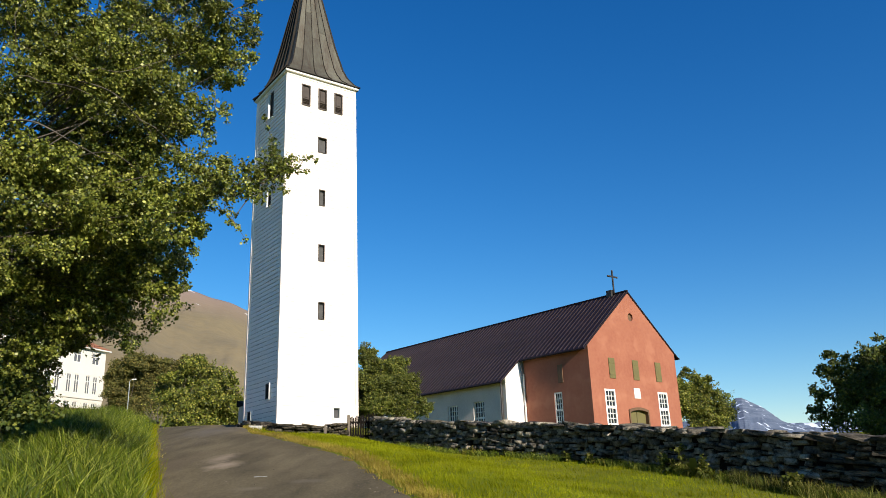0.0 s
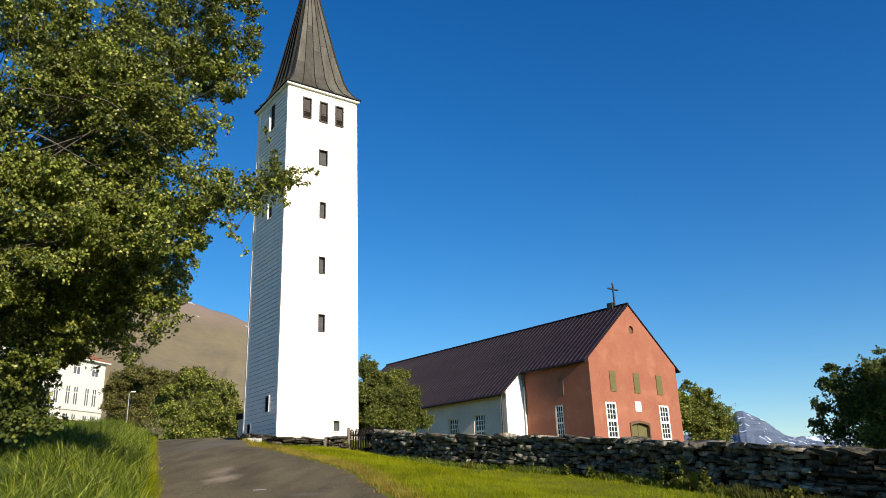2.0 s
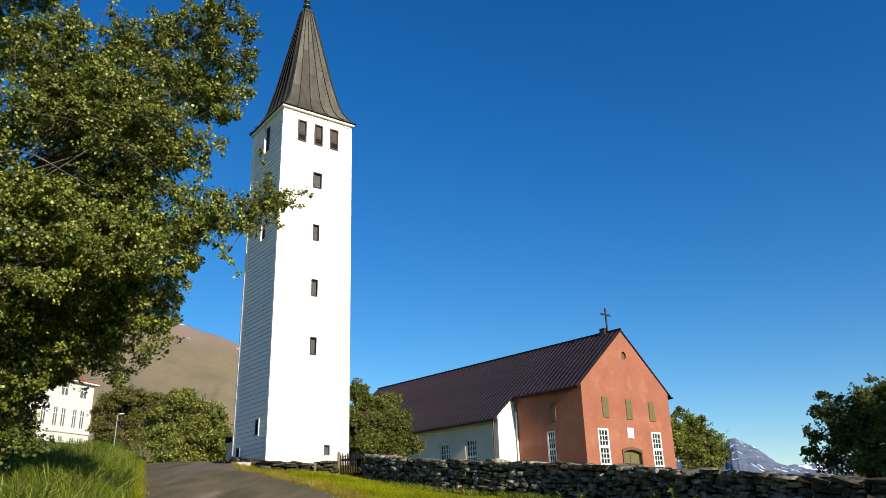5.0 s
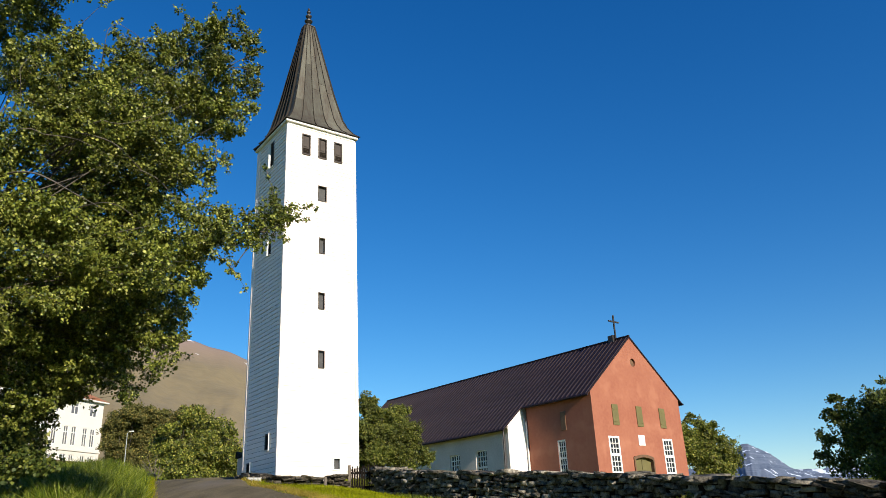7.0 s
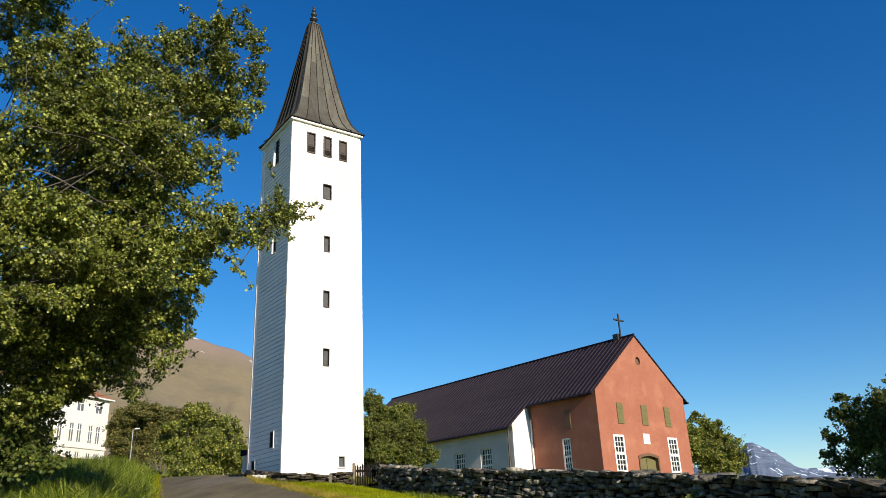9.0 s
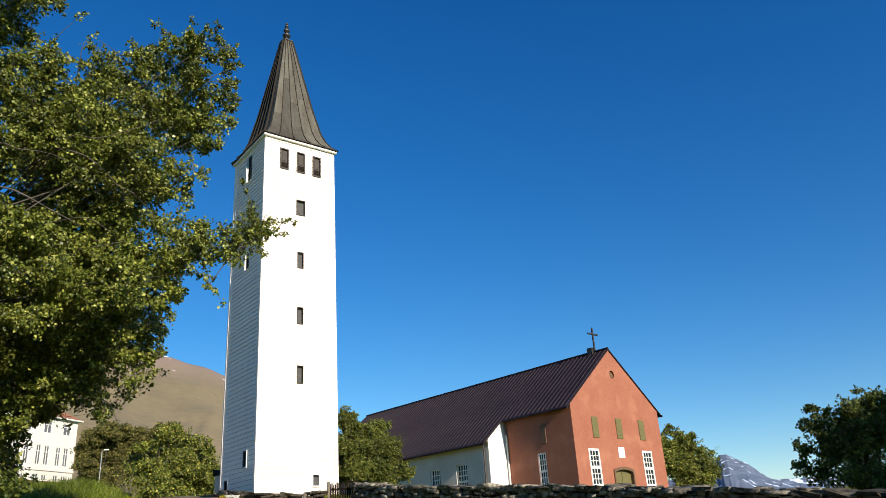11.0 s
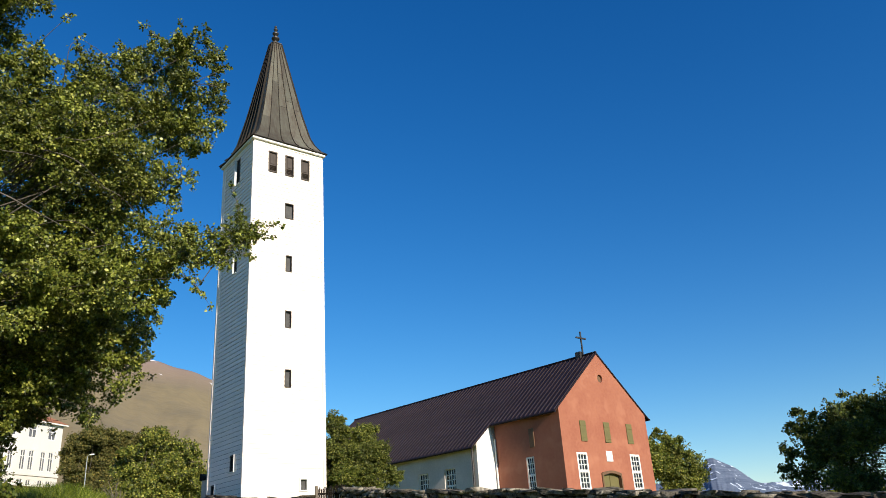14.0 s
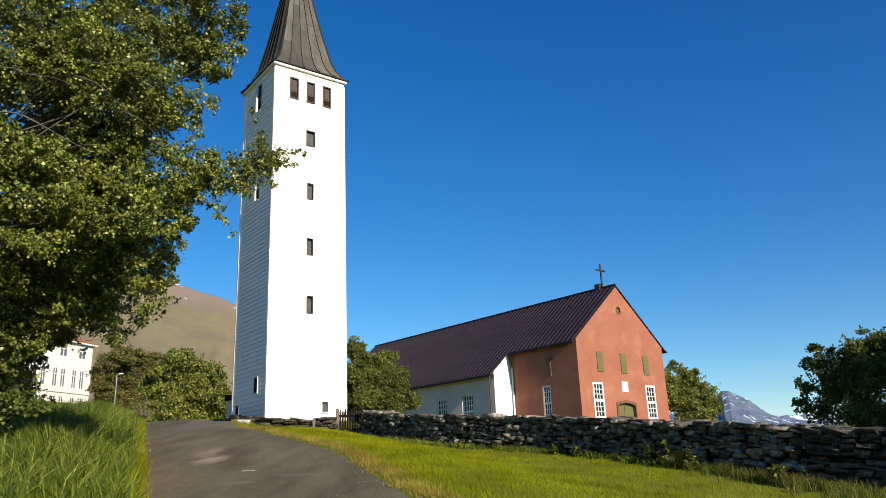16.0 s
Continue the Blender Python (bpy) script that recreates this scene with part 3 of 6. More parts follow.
# the gable's point, with its round opening
bm = bmesh.new()
tri = [(PW, PWALL), (PW / 2, APEX - 0.1), (0, PWALL)]
N = 24
outer, inner = [], []
for k in range(N):
    a = 2 * math.pi * (k + 0.5) / N
    d = Vector((math.cos(a), math.sin(a)))
    inner.append(Vector((OC[0], OC[1])) + d * OC[2])
    best = 1e9
    for p, q in zip(tri, tri[1:] + tri[:1]):
        p, q = Vector(p), Vector(q)
        e = q - p
        den = d.x * e.y - d.y * e.x
        if abs(den) > 1e-9:
            w0 = p - Vector((OC[0], OC[1]))
            t, s_ = (w0.x * e.y - w0.y * e.x) / den, (w0.x * d.y - w0.y * d.x) / den
            if t > 0 and -1e-6 <= s_ <= 1 + 1e-6:
                best = min(best, t)
    outer.append(Vector((OC[0], OC[1])) + d * best)
for p in tri:                                # pull the nearest rim point into each corner
    k = min(range(N), key=lambda k: (outer[k] - Vector(p)).length)
    outer[k] = Vector(p)
for y in (0.0, TH):
    vi, vo = [bm.verts.new((p.x, y, p.y)) for p in inner], [bm.verts.new((p.x, y, p.y)) for p in outer]
    for k in range(N):
        bm.faces.new((vi[k], vi[(k + 1) % N], vo[(k + 1) % N], vo[k]))
    if y == 0:
        fi, fo = vi, vo
    else:
        for k in range(N):
            bm.faces.new((fi[k], fi[(k + 1) % N], vi[(k + 1) % N], vi[k]))
            bm.faces.new((fo[k], fo[(k + 1) % N], vo[(k + 1) % N], vo[k]))
part("gable_top", bm, M_RED, church, "orange-red plastered gable point")
bm = turned([(OC[2] + 0.02, 0), (OC[2] + 0.02, 0.02)], 20)
part("round_window", bm, M_DOORFRAME, church, "small round brown window").matrix_basis = pose(OC[0], 0.14, OC[1], 90, 0, 0)
# porch sides and the nave
LEFT = Matrix.Translation((0, LP + 0.4, 0)) @ pose(0, 0, 0, 0, 0, -90)      # along the side wall, outwards to the left
SW = (LP + 0.4 - 2.96, LP + 0.4 - 2.30, 1.30, 3.42)
pl = part("porch_wall", holed(0.0, LP + 0.4 - TH, -0.8, roof_at(0) - 0.15, [SW], 0, TH), M_RED, church, "red plastered porch side wall")
pl.matrix_basis = LEFT
part("porch_wall", boxed(PW - TH, PW, TH, LP + 0.4, -0.8, roof_at(0) - 0.15), M_RED, church)
sash("window", *SW, 3, 3, church, LEFT, y=0.07, rim=0.09)
NE = roof_at(-ND) - 0.14
NLEFT = Matrix.Translation((-ND, LR, 0)) @ pose(0, 0, 0, 0, 0, -90)
NWIN = [(LR - 8.62, LR - 7.58, 1.25, 3.34), (LR - 11.26, LR - 10.22, 1.25, 3.30)]
part("nave_wall", holed(0, LR - LP, -0.8, NE, NWIN, 0, TH), M_PLASTER_SHADE, church, "white plastered nave wall").matrix_basis = NLEFT
for w in NWIN:
    sash("window", *w, 4, 3, church, NLEFT, y=0.16)
part("nave_wall", boxed(PW + ND - TH, PW + ND, LP, LR, -0.8, NE), M_PLASTER_SHADE, church)
part("nave_cornice", prism([(-ND - 0.005, NE - 0.34), (-ND - 0.05, NE - 0.34), (-ND - 0.08, NE - 0.16), (-ND - 0.08, NE - 0.13), (-ND - 0.005, NE - 0.02)], "y", LP - 0.06, LR), M_PLASTER_SHADE, church, "pale plastered cornice below the eaves")
# sunlit ends take the lighter copy of the nave's plaster
for x0, x1 in ((-ND + 0.002, 0.0), (PW, PW + ND - 0.002)):
    part("nave_end_wall", prism([(x0, -0.8), (x1, -0.8), (x1, roof_at(x1) - 0.12), (x0, roof_at(x0) - 0.12)], "y", LP - 0.003, LP + TH), M_PLASTER_SUN, church, "white plastered nave end")
part("choir_gable", prism([(-ND, -0.8), (PW + ND, -0.8), (PW + ND, NE), (PW / 2, APEX - 0.14), (-ND, NE)], "y", LR - 0.5, LR - 0.01), M_PLASTER_SHADE, church)

# roof: two slopes, each stepping out where the nave begins, with standing seams
for sgn in (-1, 1):
    X = lambda d: PW / 2 + sgn * d           # d: out from the ridge
    def slab(y0, y1, d1):
        return prism([(X(0), APEX), (X(d1), APEX - SLOPE * d1), (X(d1), APEX - SLOPE * d1 - 0.06), (X(0), APEX - 0.08)], "y", y0, y1)
    roof = part("roof", slab(-0.06, LP - 0.12, PW / 2 + 0.36), M_ROOF, church, "dark brown standing-seam metal roof")
    part("nave_roof", slab(LP - 0.118, LR + 0.2, PW / 2 + ND + 0.42), M_ROOF, roof)
    seams = {}
    y = 0.05
    while y < LR + 0.15:
        d1 = PW / 2 + (0.36 if y < LP - 0.15 else ND + 0.42)
        if d1 not in seams:
            b = bmesh.new()
            nx, nz = sgn * SLOPE / math.hypot(1, SLOPE), 1 / math.hypot(1, SLOPE)
            q = [(X(0.12), APEX - SLOPE * 0.12), (X(d1 - 0.01), APEX - SLOPE * (d1 - 0.01))]
            lift = lambda p, h: (p[0] + nx * h, p[1] + nz * h)
            me = bpy.data.meshes.new("standing_seam")
            b.free()
            b = prism([lift(q[0], -0.01), lift(q[1], -0.01), lift(q[1], 0.05), lift(q[0], 0.05)], "y", -0.014, 0.014)
            bmesh.ops.recalc_face_normals(b, faces=b.faces)
            b.to_mesh(me)
            b.free()
            me.materials.append(M_SEAM)
            seams[d1] = me
        link("standing_seam", seams[d1], roof).matrix_basis = pose(0, y, 0)
        y += 0.385
    # verge board along the gable and eaves gutters
    part("verge_board", prism([(X(0), APEX - 0.085), (X(PW / 2 + 0.28), APEX - 0.065 - SLOPE * (PW / 2 + 0.28)), (X(PW / 2 + 0.28), APEX - 0.10 - SLOPE * (PW / 2 + 0.28)), (X(0), APEX - 0.12)], "y", -0.05, -0.004), M_ROOF, church)
    for y0, y1, d1 in ((-0.1, LP - 0.2, PW / 2 + 0.36), (LP - 0.1, LR + 0.1, PW / 2 + ND + 0.42)):
        b = bmesh.new()
        tube(b, [(X(d1 + 0.03), y0, APEX - SLOPE * d1 - 0.08), (X(d1 + 0.03), y1, APEX - SLOPE * d1 - 0.08)], [0.065, 0.065], 8)
        part("gutter", b, M_ROOF, church)
b = bmesh.new()
tube(b, [(PW / 2, -0.05, APEX + 0.01), (PW / 2, LR + 0.2, APEX + 0.01)], [0.075, 0.075], 8)
part("ridge_roll", b, M_ROOF, church)
part("kneeler", prism([(-0.36, roof_at(-0.36) - 0.16), (-0.002, roof_at(0) - 0.14), (-0.002, roof_at(0) - 1.3), (-0.10, roof_at(0) - 1.3)], "y", LP - 0.10, LP - 0.02), M_GREY, church, "grey sheet-metal kneeler below the eaves")
for x, y, z1, mt in ((-ND - 0.07, LP + 0.35, NE - 0.1, M_DARKMETAL), (-0.07, LP - 0.12, roof_at(0) - 1.2, M_FRAME)):
    b = bmesh.new()
    tube(b, [(x, y, -0.3), (x, y, z1 - 0.25), (x - 0.1, y, z1), (x - 0.2, y, z1 + 0.12)] if mt is M_DARKMETAL else [(x, y, -0.3), (x, y, z1)], [0.055] * (4 if mt is M_DARKMETAL else 2), 8)
    part("downpipe", b, mt, church, "round downpipe")
# gable fittings
for w in (W1, W2):
    sash("window", *w, 3, 3, church, ID, y=0.05, transom=0.16, rim=0.12)
for x0, x1 in ((1.77, 2.33), (4.07, 4.64), (6.38, 6.96)):
    sh = part("shutter", boxed(x0, x1, -0.045, 0.0, 4.05, 5.28, bevel=0.008), M_GREEN, church, "olive-green wooden shutter")
    for z in (4.3, 5.0):
        part("batten", boxed(x0 + 0.03, x1 - 0.03, -0.060, -0.046, z - 0.05, z + 0.05), M_GREEN, sh)
part("plaque", boxed(3.95, 4.56, -0.035, 0.0, 2.92, 3.54, bevel=0.008), M_PLAQUE, church, "white marble plaque")
side_sh = part("shutter", boxed(LP + 0.4 - 2.50, LP + 0.4 - 2.10, -0.05, 0.0, 3.95, 5.05, bevel=0.01), M_DOORFRAME, church, "closed brown shutter")
side_sh.matrix_basis = LEFT
# door under a flat arch
arch = lambda x0, x1, z0, up: [(x0, 0), (x0, z0)] + [(x0 + (x1 - x0) * k / 12, z0 + up * (1 - (2 * k / 12 - 1) ** 2)) for k in range(1, 12)] + [(x1, z0), (x1, 0)]
frame_out, frame_in = arch(3.24, 5.18, 2.22, 0.17), arch(3.35, 5.07, 2.08, 0.15)
bm = bmesh.new()
for y in (-0.07, 0.12):
    o, i_ = [bm.verts.new((a, y, c)) for a, c in frame_out], [bm.verts.new((a, y, c)) for a, c in frame_in]
    for k in range(len(o) - 1):
        bm.faces.new((o[k], o[k + 1], i_[k + 1], i_[k]))
    if y < 0:
        o0, i0 = o, i_
for k in range(len(o) - 1):
    bm.faces.new((o0[k], o0[k + 1], o[k + 1], o[k])), bm.faces.new((i0[k], i0[k + 1], i_[k + 1], i_[k]))
door = part("door", boxed(3.345, 5.075, 0.16, 0.24, 0.0, 2.28), M_GREEN, church, "olive-green double door")
part("door_frame", bm, M_DOORFRAME, door, "brown arched door frame")
part("meeting_rail", boxed(4.18, 4.25, 0.13, 0.16, 0.0, 2.2), M_GREEN, door)
# cross on the ridge
cr = part("cross", boxed(-0.05, 0.05, -0.045, 0.045, -0.1, 1.62, bevel=0.012), M_DARKMETAL, church, "dark iron ridge cross")
cr.matrix_basis = pose(PW / 2, 1.0, APEX)
part("arm", boxed(-0.50, 0.50, -0.046, 0.046, 1.13, 1.23, bevel=0.012), M_DARKMETAL, cr)
for x, z in ((-0.46, 1.18), (0.46, 1.18), (0, 1.57)):
    part("arm_end", turned([(0.02, -0.06), (0.06, -0.02), (0.06, 0.02), (0.02, 0.06)], 8), M_DARKMETAL, cr).matrix_basis = pose(x, 0, z)
part("cross_base", boxed(-0.20, 0.20, 0.06, 0.50, -0.35, 0.30, bevel=0.02), M_DARKMETAL, cr)

# ---------------------------------------------------------------- stone walls
rng = random.Random(7)


def stone_meshes(count, material):
    out = []
    for k in range(count):
        b = boxed(-0.5, 0.5, -0.5, 0.5, -0.5, 0.5)
        bmesh.ops.bevel(b, geom=list(b.edges), offset=0.075, segments=1, affect="EDGES")
        r = random.Random(100 + k)
        for v in b.verts:
            v.co += Vector((r.uniform(-1, 1) * 0.10, r.uniform(-1, 1) * 0.13, r.uniform(-1, 1) * 0.13))
        bmesh.ops.triangulate(b, faces=b.faces)
        bmesh.ops.recalc_face_normals(b, faces=b.faces)
        me = bpy.data.meshes.new("stone")
        b.to_mesh(me)
        b.free()
        me.materials.append(material)
        out.append(me)
    return out


STONES = stone_meshes(20, M_STONE)
STONE_ARRAYS = []
for me in STONES:
    co = np.empty(len(me.vertices) * 3, np.float32)
    me.vertices.foreach_get("co", co)
    tri_ = np.empty(len(me.loops), np.int32)
    me.loops.foreach_get("vertex_index", tri_)
    STONE_ARRAYS.append((co.reshape(-1, 3), tri_.reshape(-1, 3)))


def smooth_line(points, gap=0.05):
    """A rounded line through plan points, as even steps."""
    pts = [Vector(p) for p in points]
    pts = [pts[0] * 2 - pts[1]] + pts + [pts[-1] * 2 - pts[-2]]
    out = []
    for a, b, c, d in zip(pts, pts[1:], pts[2:], pts[3:]):
        n = max(2, int((c - b).length / gap))
        for k in range(n):
            t = k / n
            out.append(0.5 * (2 * b + (c - a) * t + (2 * a - 5 * b + 4 * c - d) * t * t + (3 * b - a - 3 * c + d) * t ** 3))
    return out + [pts[-2]]


def dry_wall(name, points, heights, thick, label, near, course=(0.075, 0.18), length=(0.16, 0.48), level=False):
    """A dry-stone wall along a line: outer faces laid in courses over a near-black core, flat cap stones.
    near(x, y): whether the stones of a stretch are built singly."""
    line = smooth_line(points)
    total = len(line)
    at = lambda s: line[min(total - 1, max(0, int(s / 0.05)))]
    long = (total - 1) * 0.05
    def way(s):
        return (at(s + 0.3) - at(s - 0.3)).normalized()
    tall = lambda s: heights[0] + (heights[1] - heights[0]) * s / long + float(dip(*at(s))) + (float(sink(*at(s))) if max(heights) > 1 else 0)
    home = thing(name, pose(at(0).x, at(0).y, gz(*at(0))), label, "stone wall")
    inv = home.matrix_basis.inverted()
    verts, faces, base = [], [], 0
    # core, near black: the shade between the stones is put into its colour
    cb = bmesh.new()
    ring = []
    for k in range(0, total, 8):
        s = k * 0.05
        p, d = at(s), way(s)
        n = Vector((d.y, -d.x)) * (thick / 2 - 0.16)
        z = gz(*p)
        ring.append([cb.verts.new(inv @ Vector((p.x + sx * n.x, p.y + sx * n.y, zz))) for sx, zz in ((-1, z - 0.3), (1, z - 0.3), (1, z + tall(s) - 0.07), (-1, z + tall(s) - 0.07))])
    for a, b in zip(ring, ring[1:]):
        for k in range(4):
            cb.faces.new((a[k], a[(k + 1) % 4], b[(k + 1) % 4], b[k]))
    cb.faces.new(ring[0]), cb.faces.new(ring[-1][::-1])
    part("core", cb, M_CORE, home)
    def lay(s, ln, off, depth, z, h, single, tilt):
        nonlocal base
        p, d = at(s), way(s)
        n = Vector((d.y, -d.x))
        c = Vector((p.x + n.x * off, p.y + n.y * off, gz(*at(long / 2) if level else p) + z))
        slope = 0 if level else (gz(*(p + d * 0.3)) - gz(*(p - d * 0.3))) / 0.6
        m = inv @ Matrix.Translation(c) @ pose(0, 0, 0, rng.uniform(-5, 5), -math.degrees(math.atan(slope)) + rng.uniform(-tilt, tilt) * (0.35 if level else 1), math.degrees(math.atan2(d.y, d.x)) + rng.uniform(-5, 5))
        m = m @ Matrix.Diagonal((ln, depth, h, 1))
        pick = rng.randrange(20)
        if single:
            link("stone", STONES[pick], home).matrix_basis = m
        else:
            co, tr = STONE_ARRAYS[pick]
            mm = np.array(m)
            verts.append(co @ mm[:3, :3].T + mm[:3, 3])
            faces.append(tr + base)
            base += len(co)
    for face in (1, -1):
        s, top = -0.2, max(heights) + 0.24
        while s < long:
            seg = rng.uniform(length[0] * 1.5, length[1] * 1.35)
            z = 0.0
            while z < top - 0.06:
                h = rng.uniform(*course)
                a, b = s + rng.uniform(-0.13, 0.13), s + seg + rng.uniform(-0.13, 0.13)
                m = a + (b - a) * rng.uniform(0.35, 0.65)
                for p0, p1 in ((a, b),) if b - a < 0.46 or rng.random() < 0.35 else ((a, m), (m, b)):
                    c = (p0 + p1) / 2
                    if 0 <= c <= long and z + h < tall(c) + 0.09:
                        p = at(c)
                        lay(c, (p1 - p0) * 0.90, face * (thick / 2 - 0.16 + rng.uniform(-0.09, 0.08)), 0.34, z + h / 2 + rng.uniform(-0.02, 0.02), h * rng.uniform(0.74, 0.94), face == 1 and near(p.x, p.y), 9)
                z += h
            s += seg
    s = 0.0
    while s < long:
        ln = rng.uniform(0.28, 0.75)
        p = at(s + ln / 2)
        lay(s + ln / 2, ln * 1.02, rng.uniform(-0.05, 0.05), thick + rng.uniform(-0.02, 0.12), tall(s) + rng.uniform(-0.03, 0.03), rng.uniform(0.08, 0.15), near(p.x, p.y), 5)
        s += ln
    if verts:
        rest = link("stone_rest", fast_mesh("stone_rest", np.concatenate(verts), np.concatenate(faces), M_STONE_J), home)
        tagged(rest, kind="stuff")
    return home


# from the gate down along the lawn; its face towards the lane is the first one laid
dry_wall("stone_wall", [(-3.05, 32.9), (0.25, 28.5), (3.9, 24.4), (6.4, 20.2), (7.9, 17.9), (9.3, 15.9), (11.0, 13.3), (12.6, 10.8)], (1.06, 1.02), 0.75,
         "dark dry-stone basalt wall with uneven flat cap stones", lambda x, y: y < 17.3)
dry_wall("stone_wall", [(-4.98, 32.5), (-4.42, 32.84)], (0.56, 0.58), 0.5, "short dark stone pier beside the gate", lambda x, y: True, course=(0.07, 0.13), length=(0.2, 0.45), level=True)
dry_wall("stone_wall", [(-9.6, 35.3), (-8.7, 33.9), (-7.65, 32.95), (-6.4, 32.45), (-5.0, 32.5)], (0.20, 0.30), 0.5,
         "low stone kerb in front of the tower", lambda x, y: True, course=(0.10, 0.17), length=(0.3, 0.9))

# gate
GA, GB = Vector((-4.28, 32.65)), Vector((-3.08, 33.15))
gate = thing("gate", pose(GA.x, GA.y, gz(*GA), 0, 0, math.degrees(math.atan2(GB.y - GA.y, GB.x - GA.x))), "dark wooden picket gate between stone walls", "gate")
GL = (GB - GA).length
for k in range(17):
    x = 0.09 + (GL - 0.13) * k / 16
    h = 1.02 + 0.05 * math.sin(k * 1.9) + 0.17 * k / 16
    part("picket", prism([(x - 0.027, 0.06), (x + 0.027, 0.06), (x + 0.027, h - 0.05), (x, h), (x - 0.027, h - 0.05)], "y", -0.012, 0.012), M_PICKET, gate)
for z in (0.24, 0.80):
    part("rail", boxed(0.05, GL, 0.013, 0.05, z - 0.04, z + 0.04, bevel=0.005), M_PICKET, gate)
for p, h, mt, lab in ((GA, 1.12, M_POSTWOOD, "pale weathered wooden gate post"), (Vector((-5.15, 31.95)), 0.50, M_POSTWOOD, "short weathered wooden post"), (Vector((-2.85, 33.9)), 1.36, M_CURTAIN, "pale square post behind the wall")):
    post = part("gate_post", boxed(-0.055, 0.055, -0.055, 0.055, -0.3, h, bevel=0.012), mt)
    post.matrix_basis = pose(p.x, p.y, gz(*p), 0, 1.0, 20)
    tagged(post, lab, "post")

# pale stone lying by the kerb
rock = link("stone", STONES[3].copy())
rock.data.materials[0] = M_PLAQUE
rock.matrix_basis = pose(-8.3, 32.9, gz(-8.3, 32.9) + 0.05, 4, 3, -20) @ Matrix.Diagonal((0.56, 0.32, 0.18, 1))
tagged(rock, "pale flat stone lying in the grass", "stone")


# ---------------------------------------------------------------- trees and bushes
def leaf_cloud(name, lobes, material, leaf, per_m2, clump, parent, seed, aspect=0.75, droop=0.2, shell=0.5, corners=4, flat=0.6, fringe=0.12):
    """Leaves in small clumps spread through the lobes (x, y, z, r or rx,ry,rz)."""
    g = np.random.default_rng(seed)
    cen, tips = [], []
    for x, y, z, *r in lobes:
        r = np.array(r * 3 if len(r) == 1 else r, float)
        n = max(4, int(per_m2 * 4 * math.pi * (r.prod() ** (2 / 3)) / clump))
        d = g.normal(size=(n, 3))
        d /= np.linalg.norm(d, axis=1)[:, None]
        rr = g.random(n)[:, None] ** shell * np.where(g.random(n) < fringe, g.uniform(1.0, 1.45, n), 1.0)[:, None]
        bumpy = 0.92 + 0.14 * np.sin(d[:, :1] * 5 + x * 7) * np.sin(d[:, 1:2] * 6 + y * 5) + 0.10 * np.sin(d[:, 2:] * 8 + z * 3)
        cen.append(np.array((x, y, z)) + d * rr * r * bumpy)
        tips.append(np.full((n, 1), min(leaf * 0.75 * clump ** 0.42, 0.42 * r.min())))
    cen = np.concatenate(cen)
    spread = np.repeat(np.concatenate(tips), clump, 0)
    n = len(cen) * clump
    at = np.repeat(cen, clump, 0) + np.clip(g.normal(size=(n, 3)), -1.9, 1.9) * spread * (1, 1, flat)
    at[:, 2] -= droop * leaf * 3 * g.random(n)
    # leaf frames: the blade hangs outwards and down, its face mostly up
    u = g.normal(size=(n, 3))
    u[:, 2] -= 0.4
    u /= np.linalg.norm(u, axis=1)[:, None]
    w = g.normal(size=(n, 3)) * 0.75 + (0.45, -0.55, 0.65)
    v = np.cross(w, u)
    v /= np.linalg.norm(v, axis=1)[:, None] + 1e-9
    nn = np.cross(u, v)
    size = leaf * g.uniform(0.6, 1.3, (n, 1))
    if corners == 6:
        shape = ((0, 0, 0), (0.35, 0.36, 0.06), (0.72, 0.28, 0.05), (1, 0, -0.04), (0.72, -0.28, 0.05), (0.35, -0.36, 0.06))
        quads = np.array(((0, 1, 2, 3), (0, 3, 4, 5)))
    else:
        shape = ((0, 0, 0), (0.5, 0.38, 0.08), (1, 0, 0), (0.5, -0.38, 0.08))
        quads = np.array(((0, 1, 2, 3),))
    vs = np.stack([at + size * (a * u + b * aspect / 0.75 * v + c * nn) for a, b, c in shape], 1).reshape(-1, 3)
    k = len(shape)
    fs = (np.arange(n)[:, None, None] * k + quads[None]).reshape(-1, 4)
    return link(name, fast_mesh(name, vs, fs, material), parent), cen


def broken(lobes, seed, least=0.3, count=13, size=0.40):
    """Every larger mass as a cluster of flattened smaller ones with gaps between."""
    g, out = np.random.default_rng(seed), []
    for x, y, z, *r in lobes:
        r = np.array(r * 3 if len(r) == 1 else r, float)
        if r.min() < least:
            out.append((x, y, z, *r))
            continue
        d = g.normal(size=(count, 3))
        d /= np.linalg.norm(d, axis=1)[:, None]
        for q in d:
            k = size * g.uniform(0.7, 1.25)
            p = q * r * g.uniform(0.45, 0.86)
            out.append((x + p[0], y + p[1], z + p[2], r[0] * k, r[1] * k, r[2] * k * 0.66))
    return out


